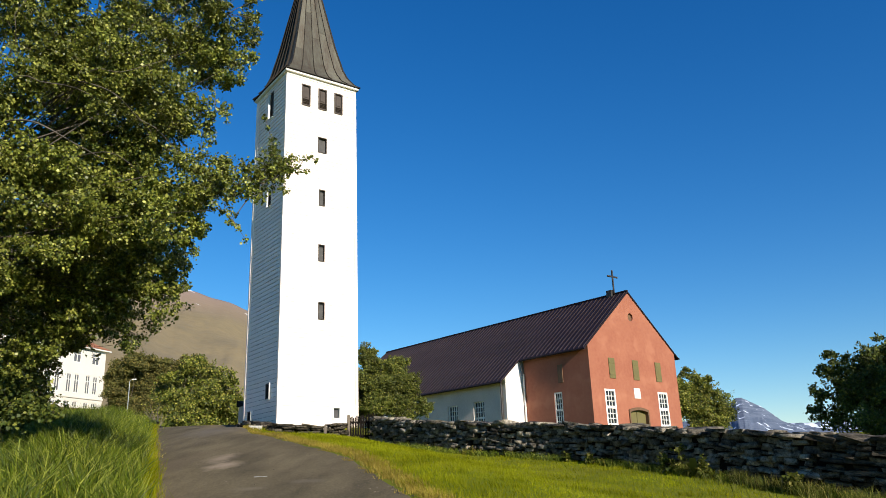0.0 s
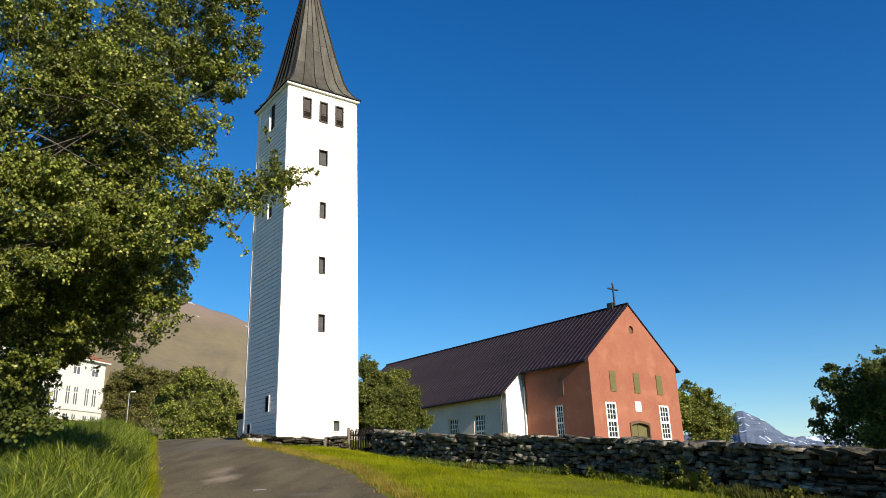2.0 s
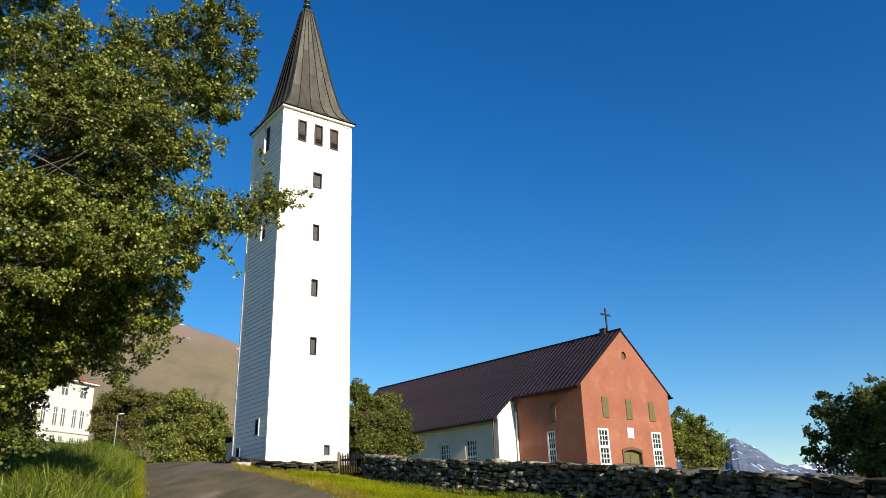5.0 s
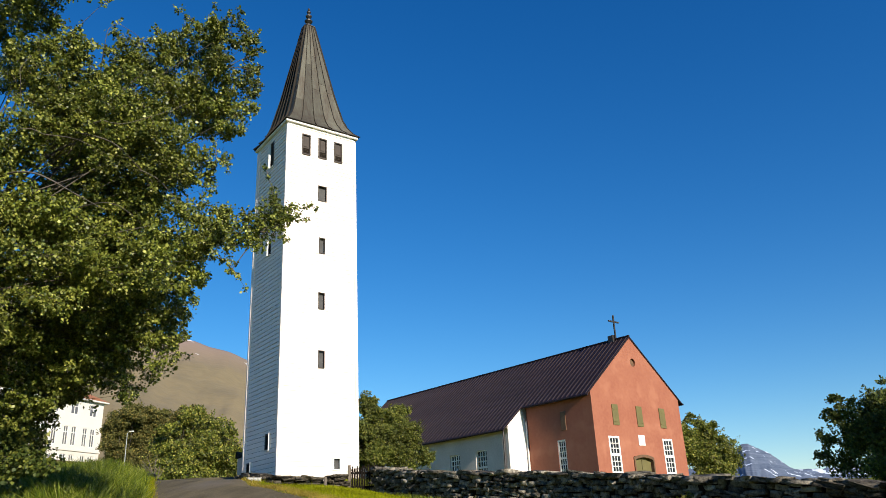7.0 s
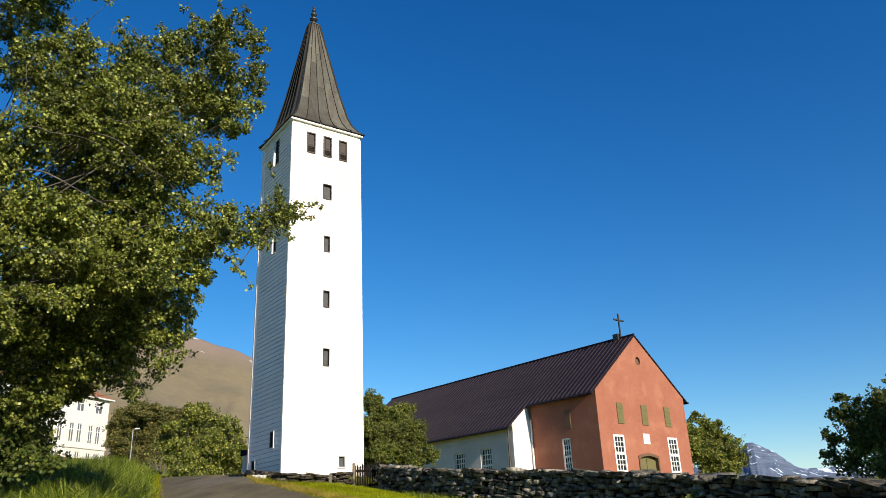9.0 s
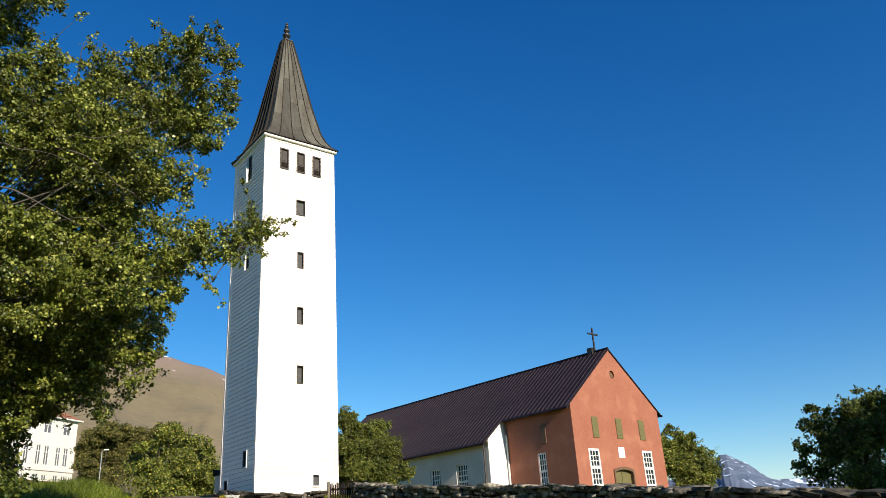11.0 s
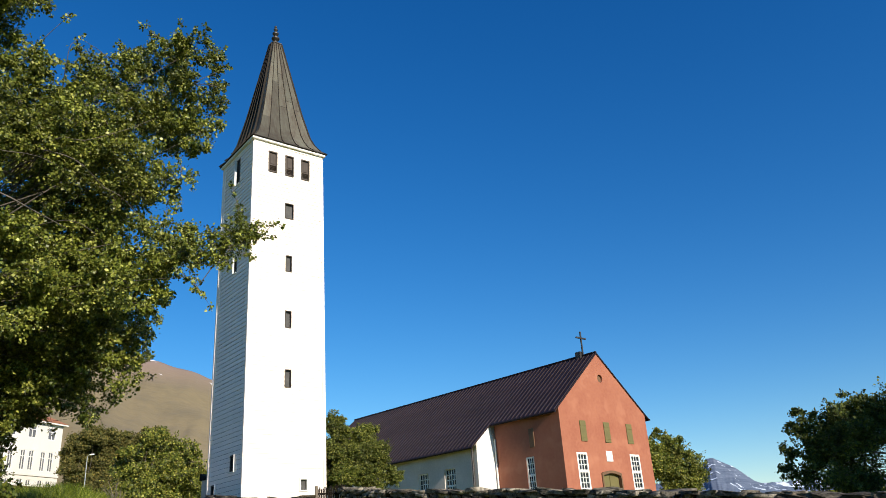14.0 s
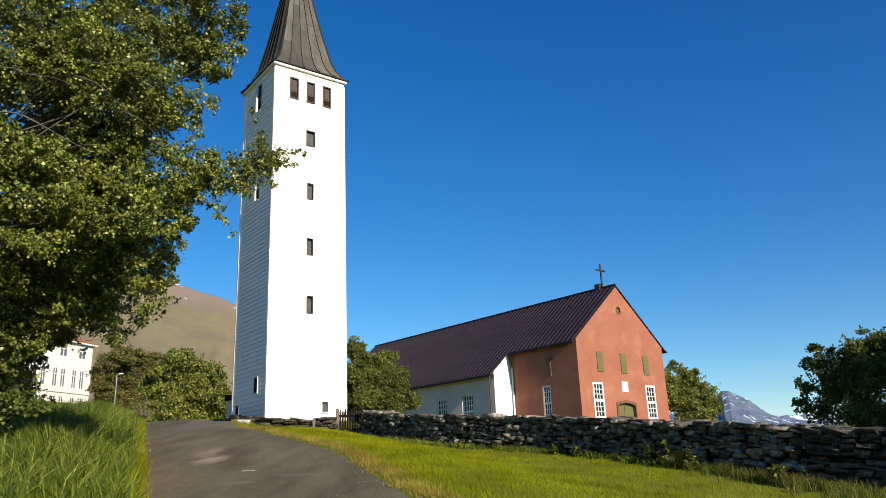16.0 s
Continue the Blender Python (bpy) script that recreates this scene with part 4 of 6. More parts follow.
def sprays(name, lobes, material, leaf, cover, parent, seed, bark, per=32, thin=0.006, sag=0.10, simple=False):
    """Leafy shoots that grow outwards from the middle of every lobe, leaves in small bunches along each."""
    g = np.random.default_rng(seed)
    start, way, size = [], [], []
    for x, y, z, *r in lobes:
        r = np.array(r * 3 if len(r) == 1 else r, float)
        flat = r.prod() ** (1 / 3)
        n = max(2, int(cover * math.pi * flat * flat / (leaf * leaf * 0.28) / per))
        d = g.normal(size=(n, 3))
        d /= np.linalg.norm(d, axis=1)[:, None]
        p = np.array((x, y, z)) + d * r * g.uniform(0.0, 0.5, (n, 1))
        w = d + g.normal(size=(n, 3)) * 0.35 + (0.05, -0.05, 0.12)
        w *= r * g.uniform(0.55, 1.0, (n, 1)) * np.where(g.random((n, 1)) < 0.15, 1.4, 1.0) / np.linalg.norm(w, axis=1)[:, None]
        start.append(p), way.append(w), size.append(np.full(n, flat))
    start, way, size = np.concatenate(start), np.concatenate(way), np.concatenate(size)
    ln = np.linalg.norm(way, axis=1)
    drop = np.stack([0 * ln, 0 * ln, -ln * g.uniform(-0.3, 1.0, len(ln)) * sag * 2], 1)
    n, nodes = len(start), max(3, per // 4)
    along = np.clip((np.arange(nodes) + g.uniform(-0.4, 0.4, (n, nodes))) / (nodes - 1) * 0.85 + 0.17, 0.1, 1.03)
    knot = start[:, None] + way[:, None] * along[..., None] + drop[:, None] * (along ** 2)[..., None]
    width = np.minimum(leaf * 2.1, 0.32 * size)[:, None] * (1.15 - 0.75 * along)
    knot = knot + np.clip(g.normal(size=knot.shape), -1.7, 1.7) * width[..., None] * (1, 1, 0.6)
    at = np.repeat(knot.reshape(-1, 3), 4, 0)
    m = len(at)
    at = at + g.normal(size=(m, 3)) * leaf * 0.42
    u = g.normal(size=(m, 3)) + np.repeat(way / ln[:, None], nodes * 4, 0) * 0.6
    u[:, 2] -= 0.4
    u /= np.linalg.norm(u, axis=1)[:, None]
    w = g.normal(size=(m, 3)) + (0.40, -0.5, 0.7)
    v = np.cross(w, u)
    v /= np.linalg.norm(v, axis=1)[:, None] + 1e-9
    nn = np.cross(u, v)
    big = leaf * g.uniform(0.6, 1.25, (m, 1))
    shape = ((0, 0, 0), (0.35, 0.42, 0.06), (0.74, 0.32, 0.04), (1, 0, -0.05), (0.74, -0.32, 0.04), (0.35, -0.42, 0.06))
    quads = np.array(((0, 1, 2, 3), (0, 3, 4, 5)))
    if simple:
        shape, quads = ((0, 0, 0), (0.45, 0.42, 0.08), (1, 0, -0.03), (0.45, -0.42, 0.08)), np.array(((0, 1, 2, 3),))
    vs = np.stack([at + big * (a * u + b * v + c * nn) for a, b, c in shape], 1).reshape(-1, 3)
    fs = (np.arange(m)[:, None, None] * len(shape) + quads[None]).reshape(-1, 4)
    crown = link(name, fast_mesh(name, vs, fs, material), parent)
    # the shoots' stems, three-sided and tapering
    rings = []
    for t in (0.0, 0.35, 0.7, 1.0):
        c = start + way * t + drop * t * t
        for a in (0.3, 2.4, 4.5):
            rings.append(c + np.array((math.cos(a), math.sin(a), 0.5 * math.sin(a + 1))) * thin * (1 - 0.75 * t))
    vs = np.stack(rings, 1).reshape(-1, 3)
    quads = np.array([(3 * i + k, 3 * i + (k + 1) % 3, 3 * i + 3 + (k + 1) % 3, 3 * i + 3 + k) for i in range(3) for k in range(3)])
    fs = (np.arange(n)[:, None, None] * 12 + quads[None]).reshape(-1, 4)
    tagged(link("twig", fast_mesh("twig", vs, fs, bark), parent), kind="stuff")
    return crown


def smooth_line3(points):
    """A rounded line through points in space."""
    return [tuple(p) for p in smooth_line([Vector(q) for q in points], 0.12)]


def limb_path(a, b, g, sag=0.15, n=5):
    a, b = Vector(a), Vector(b)
    ln = (b - a).length
    off = Vector((g.uniform(-1, 1), g.uniform(-1, 1), g.uniform(0.2, 1))) * sag * ln
    return [a.lerp(b, k / (n - 1)) + off * math.sin(math.pi * k / (n - 1)) * (1 - 0.4 * k / (n - 1)) for k in range(n)]


def tree(name, x, y, lobes, material, leaf, per_m2, label, category="tree", clump=10, trunk_r=0.12, fork=0.35, stems=1, seed=1, twigs=0, shell=0.5, corners=4, droop=0.2, bark=None, pieces=13, piece=0.40, fringe=0.12, cover=0.0, per=32):
    """Trunk or stems, limbs to every lobe, thin twigs, and a crown of leaves. Lobes are in world metres."""
    z = gz(x, y)
    home = thing(name, pose(x, y, z), label, category)
    g = random.Random(seed)
    loc = [(a - x, b - y, c - z, *r) for a, b, c, *r in lobes]
    top = max(l[2] for l in loc)
    bm = bmesh.new()
    crotch = []
    for s in range(stems):
        a = 2 * math.pi * s / max(1, stems) + 0.5
        sp = 0.0 if stems == 1 else 0.25
        foot = Vector((math.cos(a) * sp, math.sin(a) * sp, -0.3))
        head = Vector((math.cos(a) * sp * 2.5, math.sin(a) * sp * 2.5, max(0.4, top * fork)))
        path = limb_path(foot, head, g, 0.04)
        tube(bm, path, [trunk_r * (1.25 - 0.55 * k / 4) for k in range(5)], 8)
        crotch.append(head)
    part("trunk", bm, bark or M_BARK, home)
    for l in loc:
        bm = bmesh.new()
        c = Vector(l[:3])
        start = min(crotch, key=lambda h: (h - c).length)
        r = l[3]
        path = limb_path(start, c, g, 0.10, 6)
        r0 = min(trunk_r * 0.45, max(0.009, 0.042 * r))
        tube(bm, path, [r0 * (1 - 0.8 * k / 5) for k in range(6)], 6)
        part("limb", bm, bark or M_BARK, home)
    if cover:
        sprays("crown", broken(loc, seed + 500, 0.3, pieces, piece) if pieces else loc, material, leaf, cover, home, seed, bark or M_BARK, per, thin=0.13 * leaf, simple=True)
        return home
    crown, cen = leaf_cloud("crown", broken(loc, seed + 500, 0.3, pieces, piece), material, leaf, per_m2, clump, home, seed, shell=shell, corners=corners, droop=droop, fringe=fringe)
    if twigs:
        bm = bmesh.new()
        centres = [Vector(l[:3]) for l in loc]
        for k in range(0, len(cen), max(1, len(cen) // twigs)):
            p = Vector(cen[k])
            c = min(centres, key=lambda q: (q - p).length)
            a = c.lerp(p, g.uniform(0.0, 0.3))
            tube(bm, limb_path(a, p, g, 0.08, 4), [0.013, 0.009, 0.006, 0.003], 3)
        tagged(part("twig", bm, bark or M_BARK, home), kind="stuff")
    return home


# crowns as rounded masses: x, y, z and radius
BIRCH_TOP = [(-5.93, 9.99, 10.22, 0.47), (-6.05, 9.30, 9.24, 0.40), (-5.94, 8.7, 9.55, 0.65), (-5.65, 9.68, 8.92, 0.41), (-5.75, 9.26, 8.2, 0.53), (-5.05, 9.39, 8.24, 0.38), (-4.99, 10.39, 9.11, 0.43), (-4.4, 10.21, 8.95, 0.38), (-4.25, 10.76, 9.44, 0.35), (-3.73, 10.39, 9.56, 0.34), (-3.39, 10.44, 9.5, 0.35), (-3.19, 10.97, 9.65, 0.25), (-4.0, 10.96, 9.42, 0.45), (-3.33, 10.38, 8.8, 0.4), (-3.21, 11.2, 9.08, 0.29), (-3.55, 11.04, 8.57, 0.43), (-2.96, 10.24, 7.89, 0.21), (-3.36, 10.69, 7.83, 0.25), (-3.88, 10.64, 8.42, 0.51), (-6.75, 9.55, 9.46, 0.56)]
BIRCH_MIDDLE = [(-4.36, 10.39, 8.2, 0.58), (-4.61, 9.55, 7.7, 0.54), (-5.4, 9.65, 7.71, 0.61), (-5.86, 9.38, 7.25, 0.71), (-3.44, 10.51, 7.24, 0.21), (-3.9, 10.96, 7.32, 0.36), (-4.11, 10.06, 7.15, 0.54), (-4.58, 9.69, 6.96, 0.56), (-3.62, 10.64, 6.76, 0.16), (-3.49, 11.07, 6.34, 0.3), (-3.65, 10.55, 6.06, 0.43), (-3.96, 10.02, 5.95, 0.51), (-4.81, 10.55, 6.35, 0.64), (-5.15, 9.78, 5.95, 0.66), (-5.85, 9.65, 6.16, 0.74), (-3.16, 10.58, 5.75, 0.15), (-3.15, 10.24, 5.44, 0.16), (-3.66, 10.69, 5.55, 0.34), (-3.75, 10.76, 5.25, 0.24), (-3.98, 9.91, 5.17, 0.49), (-4.62, 10.0, 5.25, 0.58), (-5.14, 9.6, 5.06, 0.62), (-6.3, 8.9, 5.75, 0.55), (-6.28, 8.95, 5.05, 0.6), (-5.95, 9.2, 5.2, 0.5), (-6.35, 8.95, 4.4, 0.6), (-6.2, 9.1, 6.4, 0.5), (-6.0, 9.4, 4.5, 0.5)]
BIRCH_LOW = [(-5.93, 17.05, 6.93, 0.2), (-6.25, 16.61, 6.69, 0.46), (-7.02, 16.34, 6.56, 0.8), (-7.88, 15.95, 6.39, 0.91), (-9.18, 16.32, 6.27, 1.12), (-6.18, 17.11, 6.26, 0.25), (-6.22, 17.17, 5.76, 0.23), (-6.5, 16.5, 5.9, 0.46), (-6.64, 17.03, 5.25, 0.26), (-7.13, 15.89, 5.62, 0.67), (-7.88, 15.42, 5.26, 0.82), (-7.36, 16.99, 5.2, 0.46), (-6.82, 15.86, 4.58, 0.25), (-7.9, 16.92, 5.22, 0.30), (-9.16, 16.38, 3.76, 0.52), (-8.98, 15.48, 4.1, 0.64), (-8.84, 16.67, 3.58, 0.3), (-9.24, 15.7, 3.28, 0.6), (-7.39, 16.14, 4.86, 0.14)]
BIRCH_INNER = [(-5.94, 10.93, 8.85, 0.60), (-5.2, 11.63, 9.18, 0.81), (-6.01, 10.94, 7.42, 0.9), (-4.94, 10.94, 7.36, 0.87), (-6.06, 11.32, 6.41, 1.0), (-4.71, 11.09, 6.22, 0.76), (-5.73, 10.97, 5.15, 0.84), (-5.17, 11.42, 5.16, 0.66), (-6.65, 10.28, 8.95, 0.55), (-4.26, 11.59, 8.75, 0.6), (-4.28, 12.14, 6.41, 0.4), (-4.54, 11.53, 7.53, 0.57), (-4.51, 11.64, 5.65, 0.55), (-5.97, 11.5, 8.58, 0.88), (-5.4, 10.94, 6.69, 0.89), (-5.59, 11.6, 5.8, 0.82), (-3.77, 11.7, 6.52, 0.28), (-6.77, 11.79, 3.6, 0.53), (-6.45, 11.97, 3.79, 0.44), (-6.01, 11.98, 3.96, 0.29), (-6.89, 11.96, 3.09, 0.41)]
BIRCH_SHADE = [(-10.45, 18.4, 7.17, 1.0), (-9.93, 19.65, 7.5, 1.09), (-8.67, 19.29, 7.19, 0.78), (-8.2, 20.15, 7.66, 0.66), (-10.92, 18.94, 6.27, 0.87), (-9.72, 18.89, 6.22, 0.87), (-8.91, 19.36, 6.28, 0.63), (-10.64, 18.52, 4.74, 0.7), (-10.32, 18.35, 4.01, 0.62), (-9.98, 18.45, 7.92, 1.17), (-8.54, 19.16, 8.1, 1.07)]
BIRCH_BACK = [(-7.4, 9.0, 5.4, 0.9), (-7.5, 8.5, 4.3, 0.8), (-8.4, 9.9, 6.6, 1.1), (-8.6, 10.6, 4.6, 1.0), (-8.2, 9.6, 8.2, 1.1), (-7.7, 9.6, 9.5, 0.8), (-9.6, 10.2, 5.6, 1.1), (-9.4, 9.6, 7.4, 1.0), (-7.4, 10.6, 4.2, 0.8)]
BIRCH_SKIRT = [(-6.12, 10.32, 4.75, 0.56), (-5.74, 10.88, 4.75, 0.52), (-5.13, 11.07, 4.64, 0.47), (-4.52, 11.01, 4.86, 0.39), (-6.12, 10.79, 4.19, 0.52), (-5.49, 10.89, 4.1, 0.39), (-5.06, 11.32, 4.25, 0.36), (-4.31, 11.2, 4.15, 0.22), (-4.31, 11.31, 4.66, 0.28), (-4.73, 11.14, 3.81, 0.15), (-6.34, 10.89, 3.68, 0.43), (-5.84, 10.94, 3.71, 0.3), (-4.11, 11.17, 4.99, 0.2), (-4.01, 11.1, 4.5, 0.16), (-4.48, 10.91, 4.4, 0.27)]


def away(lobes, k):
    """Lobes drawn larger and farther off, about the height of a man's eye."""
    return [(x * k, y * k, 1.6 + (z - 1.6) * k, r * k) for x, y, z, r in lobes]


REACH = 1.30                                  # the large birch against the table's numbers
BIRCH = away(BIRCH_SKIRT, REACH * 1.02) + away(BIRCH_TOP + BIRCH_MIDDLE + BIRCH_INNER + BIRCH_BACK, REACH)
BX, BY = -7.9 * REACH, 9.9 * REACH
BUSH_L = [(-23.74, 72.2, 9.05, 2.9, 2.6, 2.6), (-26.21, 72.4, 9.15, 2.0), (-21.3, 71.91, 8.95, 2.1), (-20.3, 72.2, 8.03, 1.5), (-23.28, 73.4, 11.46, 1.8), (-24.94, 72.85, 12.01, 1.3), (-27.19, 73.11, 10.35, 1.2), (-19.54, 72.41, 7.77, 1.0), (-23.48, 70.18, 7.29, 2.4), (-21.71, 72.83, 10.8, 1.1), (-23.94, 72.13, 12.89, 0.98), (-24.8, 71.84, 12.61, 0.86), (-26.27, 71.31, 11.63, 0.75), (-20.6, 72.12, 11.3, 0.76)]
BUSH_C = [(-4.43, 37.74, 6.27, 0.65, 0.65, 1.1), (-4.12, 37.75, 7.55, 0.38, 0.38, 0.72), (-3.75, 37.8, 7.2, 0.4, 0.4, 0.6), (-4.06, 37.88, 8.12, 0.2, 0.2, 0.3), (-3.58, 37.83, 5.86, 0.8), (-2.82, 38.4, 6.33, 0.75), (-2.69, 38.41, 7.15, 0.55), (-1.95, 38.45, 5.65, 0.6), (-1.28, 38.48, 4.97, 0.45), (-3.46, 37.34, 4.88, 0.9), (-2.25, 37.93, 4.86, 0.8), (-4.74, 37.5, 5.04, 0.6), (-3.85, 38.21, 6.56, 0.71), (-4.04, 38.19, 7.48, 0.57), (-2.54, 38.72, 6.86, 0.67), (-2.3, 38.73, 7.38, 0.41), (-2.55, 38.52, 5.55, 0.8), (-1.36, 38.58, 5.15, 0.4), (-3.84, 38.01, 5.22, 0.73), (-1.94, 38.65, 6.2, 0.52)]
TREE_G = [(18.14, 57.19, 6.32, 1.4), (19.24, 56.83, 6.01, 1.35), (20.03, 56.56, 5.37, 1.0), (18.54, 57.06, 7.59, 0.75), (17.25, 56.42, 7.39, 0.8), (19.44, 56.77, 7.17, 0.6), (16.57, 55.58, 6.16, 1.1), (18.43, 56.05, 4.9, 1.4), (19.6, 55.65, 4.49, 0.9), (18.62, 57.04, 8.14, 0.3), (18.01, 57.23, 8.19, 0.26), (19.32, 56.8, 7.91, 0.3), (18.02, 57.2, 8.52, 0.34), (18.12, 57.15, 8.86, 0.18), (17.35, 57.1, 7.95, 0.36), (18.6, 57.1, 8.45, 0.18)]
TREE_R = [(14.63, 26.24, 3.8, 1.3), (15.8, 26.14, 4.49, 1.15), (17.2, 25.85, 4.37, 1.7), (14.36, 26.39, 4.81, 0.6), (13.8, 26.68, 4.28, 0.5), (13.71, 26.73, 3.38, 0.6), (15.57, 26.28, 5.14, 0.55), (13.43, 26.87, 3.07, 0.45), (13.34, 26.92, 3.8, 0.25), (14.82, 26.14, 2.96, 1.0), (14.27, 26.44, 4.01, 0.85), (14.91, 26.08, 4.49, 0.9), (15.52, 26.31, 4.82, 0.7), (16.07, 25.98, 4.91, 0.6), (13.99, 26.59, 3.8, 0.6), (13.07, 27.04, 4.07, 0.36), (12.92, 27.12, 3.37, 0.32), (13.4, 26.88, 4.63, 0.36), (13.96, 26.6, 4.91, 0.4), (12.77, 27.19, 3.38, 0.18), (13.23, 26.97, 4.84, 0.22), (13.61, 26.78, 5.2, 0.32), (14.63, 26.24, 5.16, 0.4), (15.08, 25.99, 5.38, 0.39)]
SHRUB = [(-11.11, 17.11, 3.82, 1.34), (-10.51, 17.49, 3.6, 0.75), (-12.48, 17.83, 4.49, 1.8), (-9.98, 17.16, 3.34, 0.45), (-8.43, 14.92, 3.26, 0.51), (-7.93, 14.88, 3.11, 0.32), (-7.58, 14.76, 3.07, 0.16), (-8.8, 15.01, 3.56, 0.62)]
SHADER = [(22.4, 15.5, 8.06, 2.4), (21.0, 17.2, 8.58, 2.0), (21.5, 16.7, 5.54, 1.9)]
BIRCH_TIPS = [(-2.82, 10.24, 5.94, 0.21), (-2.68, 10.29, 5.86, 0.17), (-2.58, 10.31, 6.09, 0.21), (-2.45, 10.34, 5.97, 0.16), (-2.39, 10.35, 6.17, 0.17), (-2.48, 10.34, 6.38, 0.12), (-2.29, 10.38, 6.09, 0.13), (-2.25, 10.39, 6.26, 0.1), (-2.14, 10.41, 6.11, 0.07), (-2.04, 10.43, 6.25, 0.06), (-1.94, 10.45, 6.3, 0.03), (-1.85, 10.46, 6.25, 0.03), (-1.99, 10.44, 6.07, 0.03), (-2.51, 10.32, 6.59, 0.06), (-2.58, 10.31, 6.76, 0.03), (-2.6, 10.3, 6.9, 0.03), (-2.78, 10.25, 5.66, 0.12), (-2.61, 10.3, 5.64, 0.1), (-2.34, 10.36, 5.78, 0.07), (-2.96, 10.2, 5.78, 0.17), (-3.01, 10.19, 5.25, 0.07), (-2.9, 10.22, 5.12, 0.06), (-3.16, 10.15, 6.03, 0.15), (-3.12, 10.15, 6.16, 0.1)]
BIRCH_EDGE = [(-2.75, 10.39, 9.1, 0.06), (-2.86, 10.36, 9.41, 0.06), (-3.15, 10.28, 9.82, 0.07), (-3.5, 10.16, 9.84, 0.05), (-4.04, 9.96, 9.65, 0.06), (-2.79, 10.39, 8.68, 0.06), (-2.8, 10.38, 7.93, 0.05), (-5.01, 9.51, 9.5, 0.07), (-4.84, 9.6, 9.18, 0.05), (-3.2, 10.26, 7.01, 0.06), (-3.56, 10.14, 6.74, 0.06), (-4.3, 9.85, 9.2, 0.07), (-2.85, 10.36, 5.0, 0.05)]

tree("birch_tree", BX, BY, BIRCH, M_BIRCHLEAF, 0.049 * REACH, 680, "large leafy birch with spreading sunlit branches beside the lane",
     pieces=11, piece=0.46, trunk_r=0.21, fork=0.33, seed=3, cover=1.55, per=40)
birch = bpy.data.objects["birch_tree"]
tree("birch_tree", -13.6, 19.4, BIRCH_SHADE + BIRCH_LOW, M_BIRCHLEAF, 0.066, 300, "second leafy birch standing behind the large one",
     pieces=0, trunk_r=0.2, fork=0.3, seed=23, cover=1.7)
rise = gz(BX, BY)
loc = [(a - BX, b - BY, c - rise, r) for a, b, c, r in away(BIRCH_TIPS + BIRCH_EDGE, REACH)]
sprays("spray", loc, M_BIRCHLEAF, 0.042 * REACH, 1.9, birch, 91, M_BARK, 12, thin=0.005)
fine = random.Random(92)
bm = bmesh.new()
for a, b in ((19, 0), (0, 1), (1, 3), (3, 6), (6, 8), (8, 9), (9, 10), (10, 11), (8, 12), (2, 4), (4, 7), (1, 2), (2, 5), (5, 13), (13, 14), (14, 15), (16, 17), (1, 18), (16, 20), (20, 21), (19, 22), (22, 23)):
    tube(bm, limb_path(loc[a][:3], loc[b][:3], fine, 0.05, 4), [0.010, 0.009, 0.008, 0.005], 4)
tube(bm, limb_path((4.5 * REACH, 1.2 * REACH, 4.6 * REACH - 0.3), loc[19][:3], fine, 0.06, 5), [0.028, 0.023, 0.019, 0.015, 0.011], 5)
# bare stretches of bough that show at the crown's near side
for path, thick in ((((-5.9, 9.9, 7.3), (-5.3, 9.45, 7.2), (-4.53, 9.30, 6.90), (-4.15, 9.47, 6.53), (-3.96, 9.56, 6.44), (-3.66, 9.75, 6.1)), 0.013),
                    (((-6.4, 9.5, 6.5), (-5.7, 9.1, 6.4), (-5.25, 8.93, 6.25), (-4.96, 9.08, 6.10), (-4.6, 9.5, 5.95)), 0.019),
                    (((-5.4, 10.0, 6.9), (-4.80, 9.25, 7.20), (-4.44, 9.35, 7.22), (-3.97, 9.56, 7.50), (-3.7, 9.8, 7.8)), 0.009),
                    (((-5.2, 10.0, 7.9), (-4.82, 9.30, 8.50), (-4.74, 9.20, 8.75), (-4.65, 9.24, 8.86)), 0.010),
                    (((-6.0, 9.6, 6.9), (-5.66, 8.80, 7.65), (-5.66, 8.75, 7.82), (-5.58, 8.82, 8.07)), 0.010),
                    (((-5.4, 9.8, 6.1), (-4.52, 9.35, 6.00), (-4.18, 9.46, 5.82), (-4.09, 9.50, 5.70)), 0.009),
                    (((-6.4, 9.7, 6.9), (-5.57, 8.85, 6.92), (-5.28, 8.90, 6.85), (-4.92, 9.11, 6.86), (-4.6, 9.6, 6.8)), 0.011)):
    line = [Vector((a * REACH - BX, b * REACH - BY, 1.6 + (c - 1.6) * REACH - rise)) for a, b, c in smooth_line3(path)]
    b_ = bmesh.new()
    tube(b_, line, [thick * REACH * (1.0 - 0.7 * k / (len(line) - 1)) for k in range(len(line))], 6)
    part("bough", b_, M_BARK, birch, smooth=True)
inner = [Vector((a - BX, b - BY, c - rise)) for a, b, c, r in BIRCH]
for q in loc[24:]:
    p = Vector(q[:3])
    tube(bm, limb_path(min(inner, key=lambda c: (c - p).length), p, fine, 0.06, 4), [0.009, 0.007, 0.005, 0.003], 4)
tagged(part("fine_twig", bm, M_BARK, birch), kind="stuff")
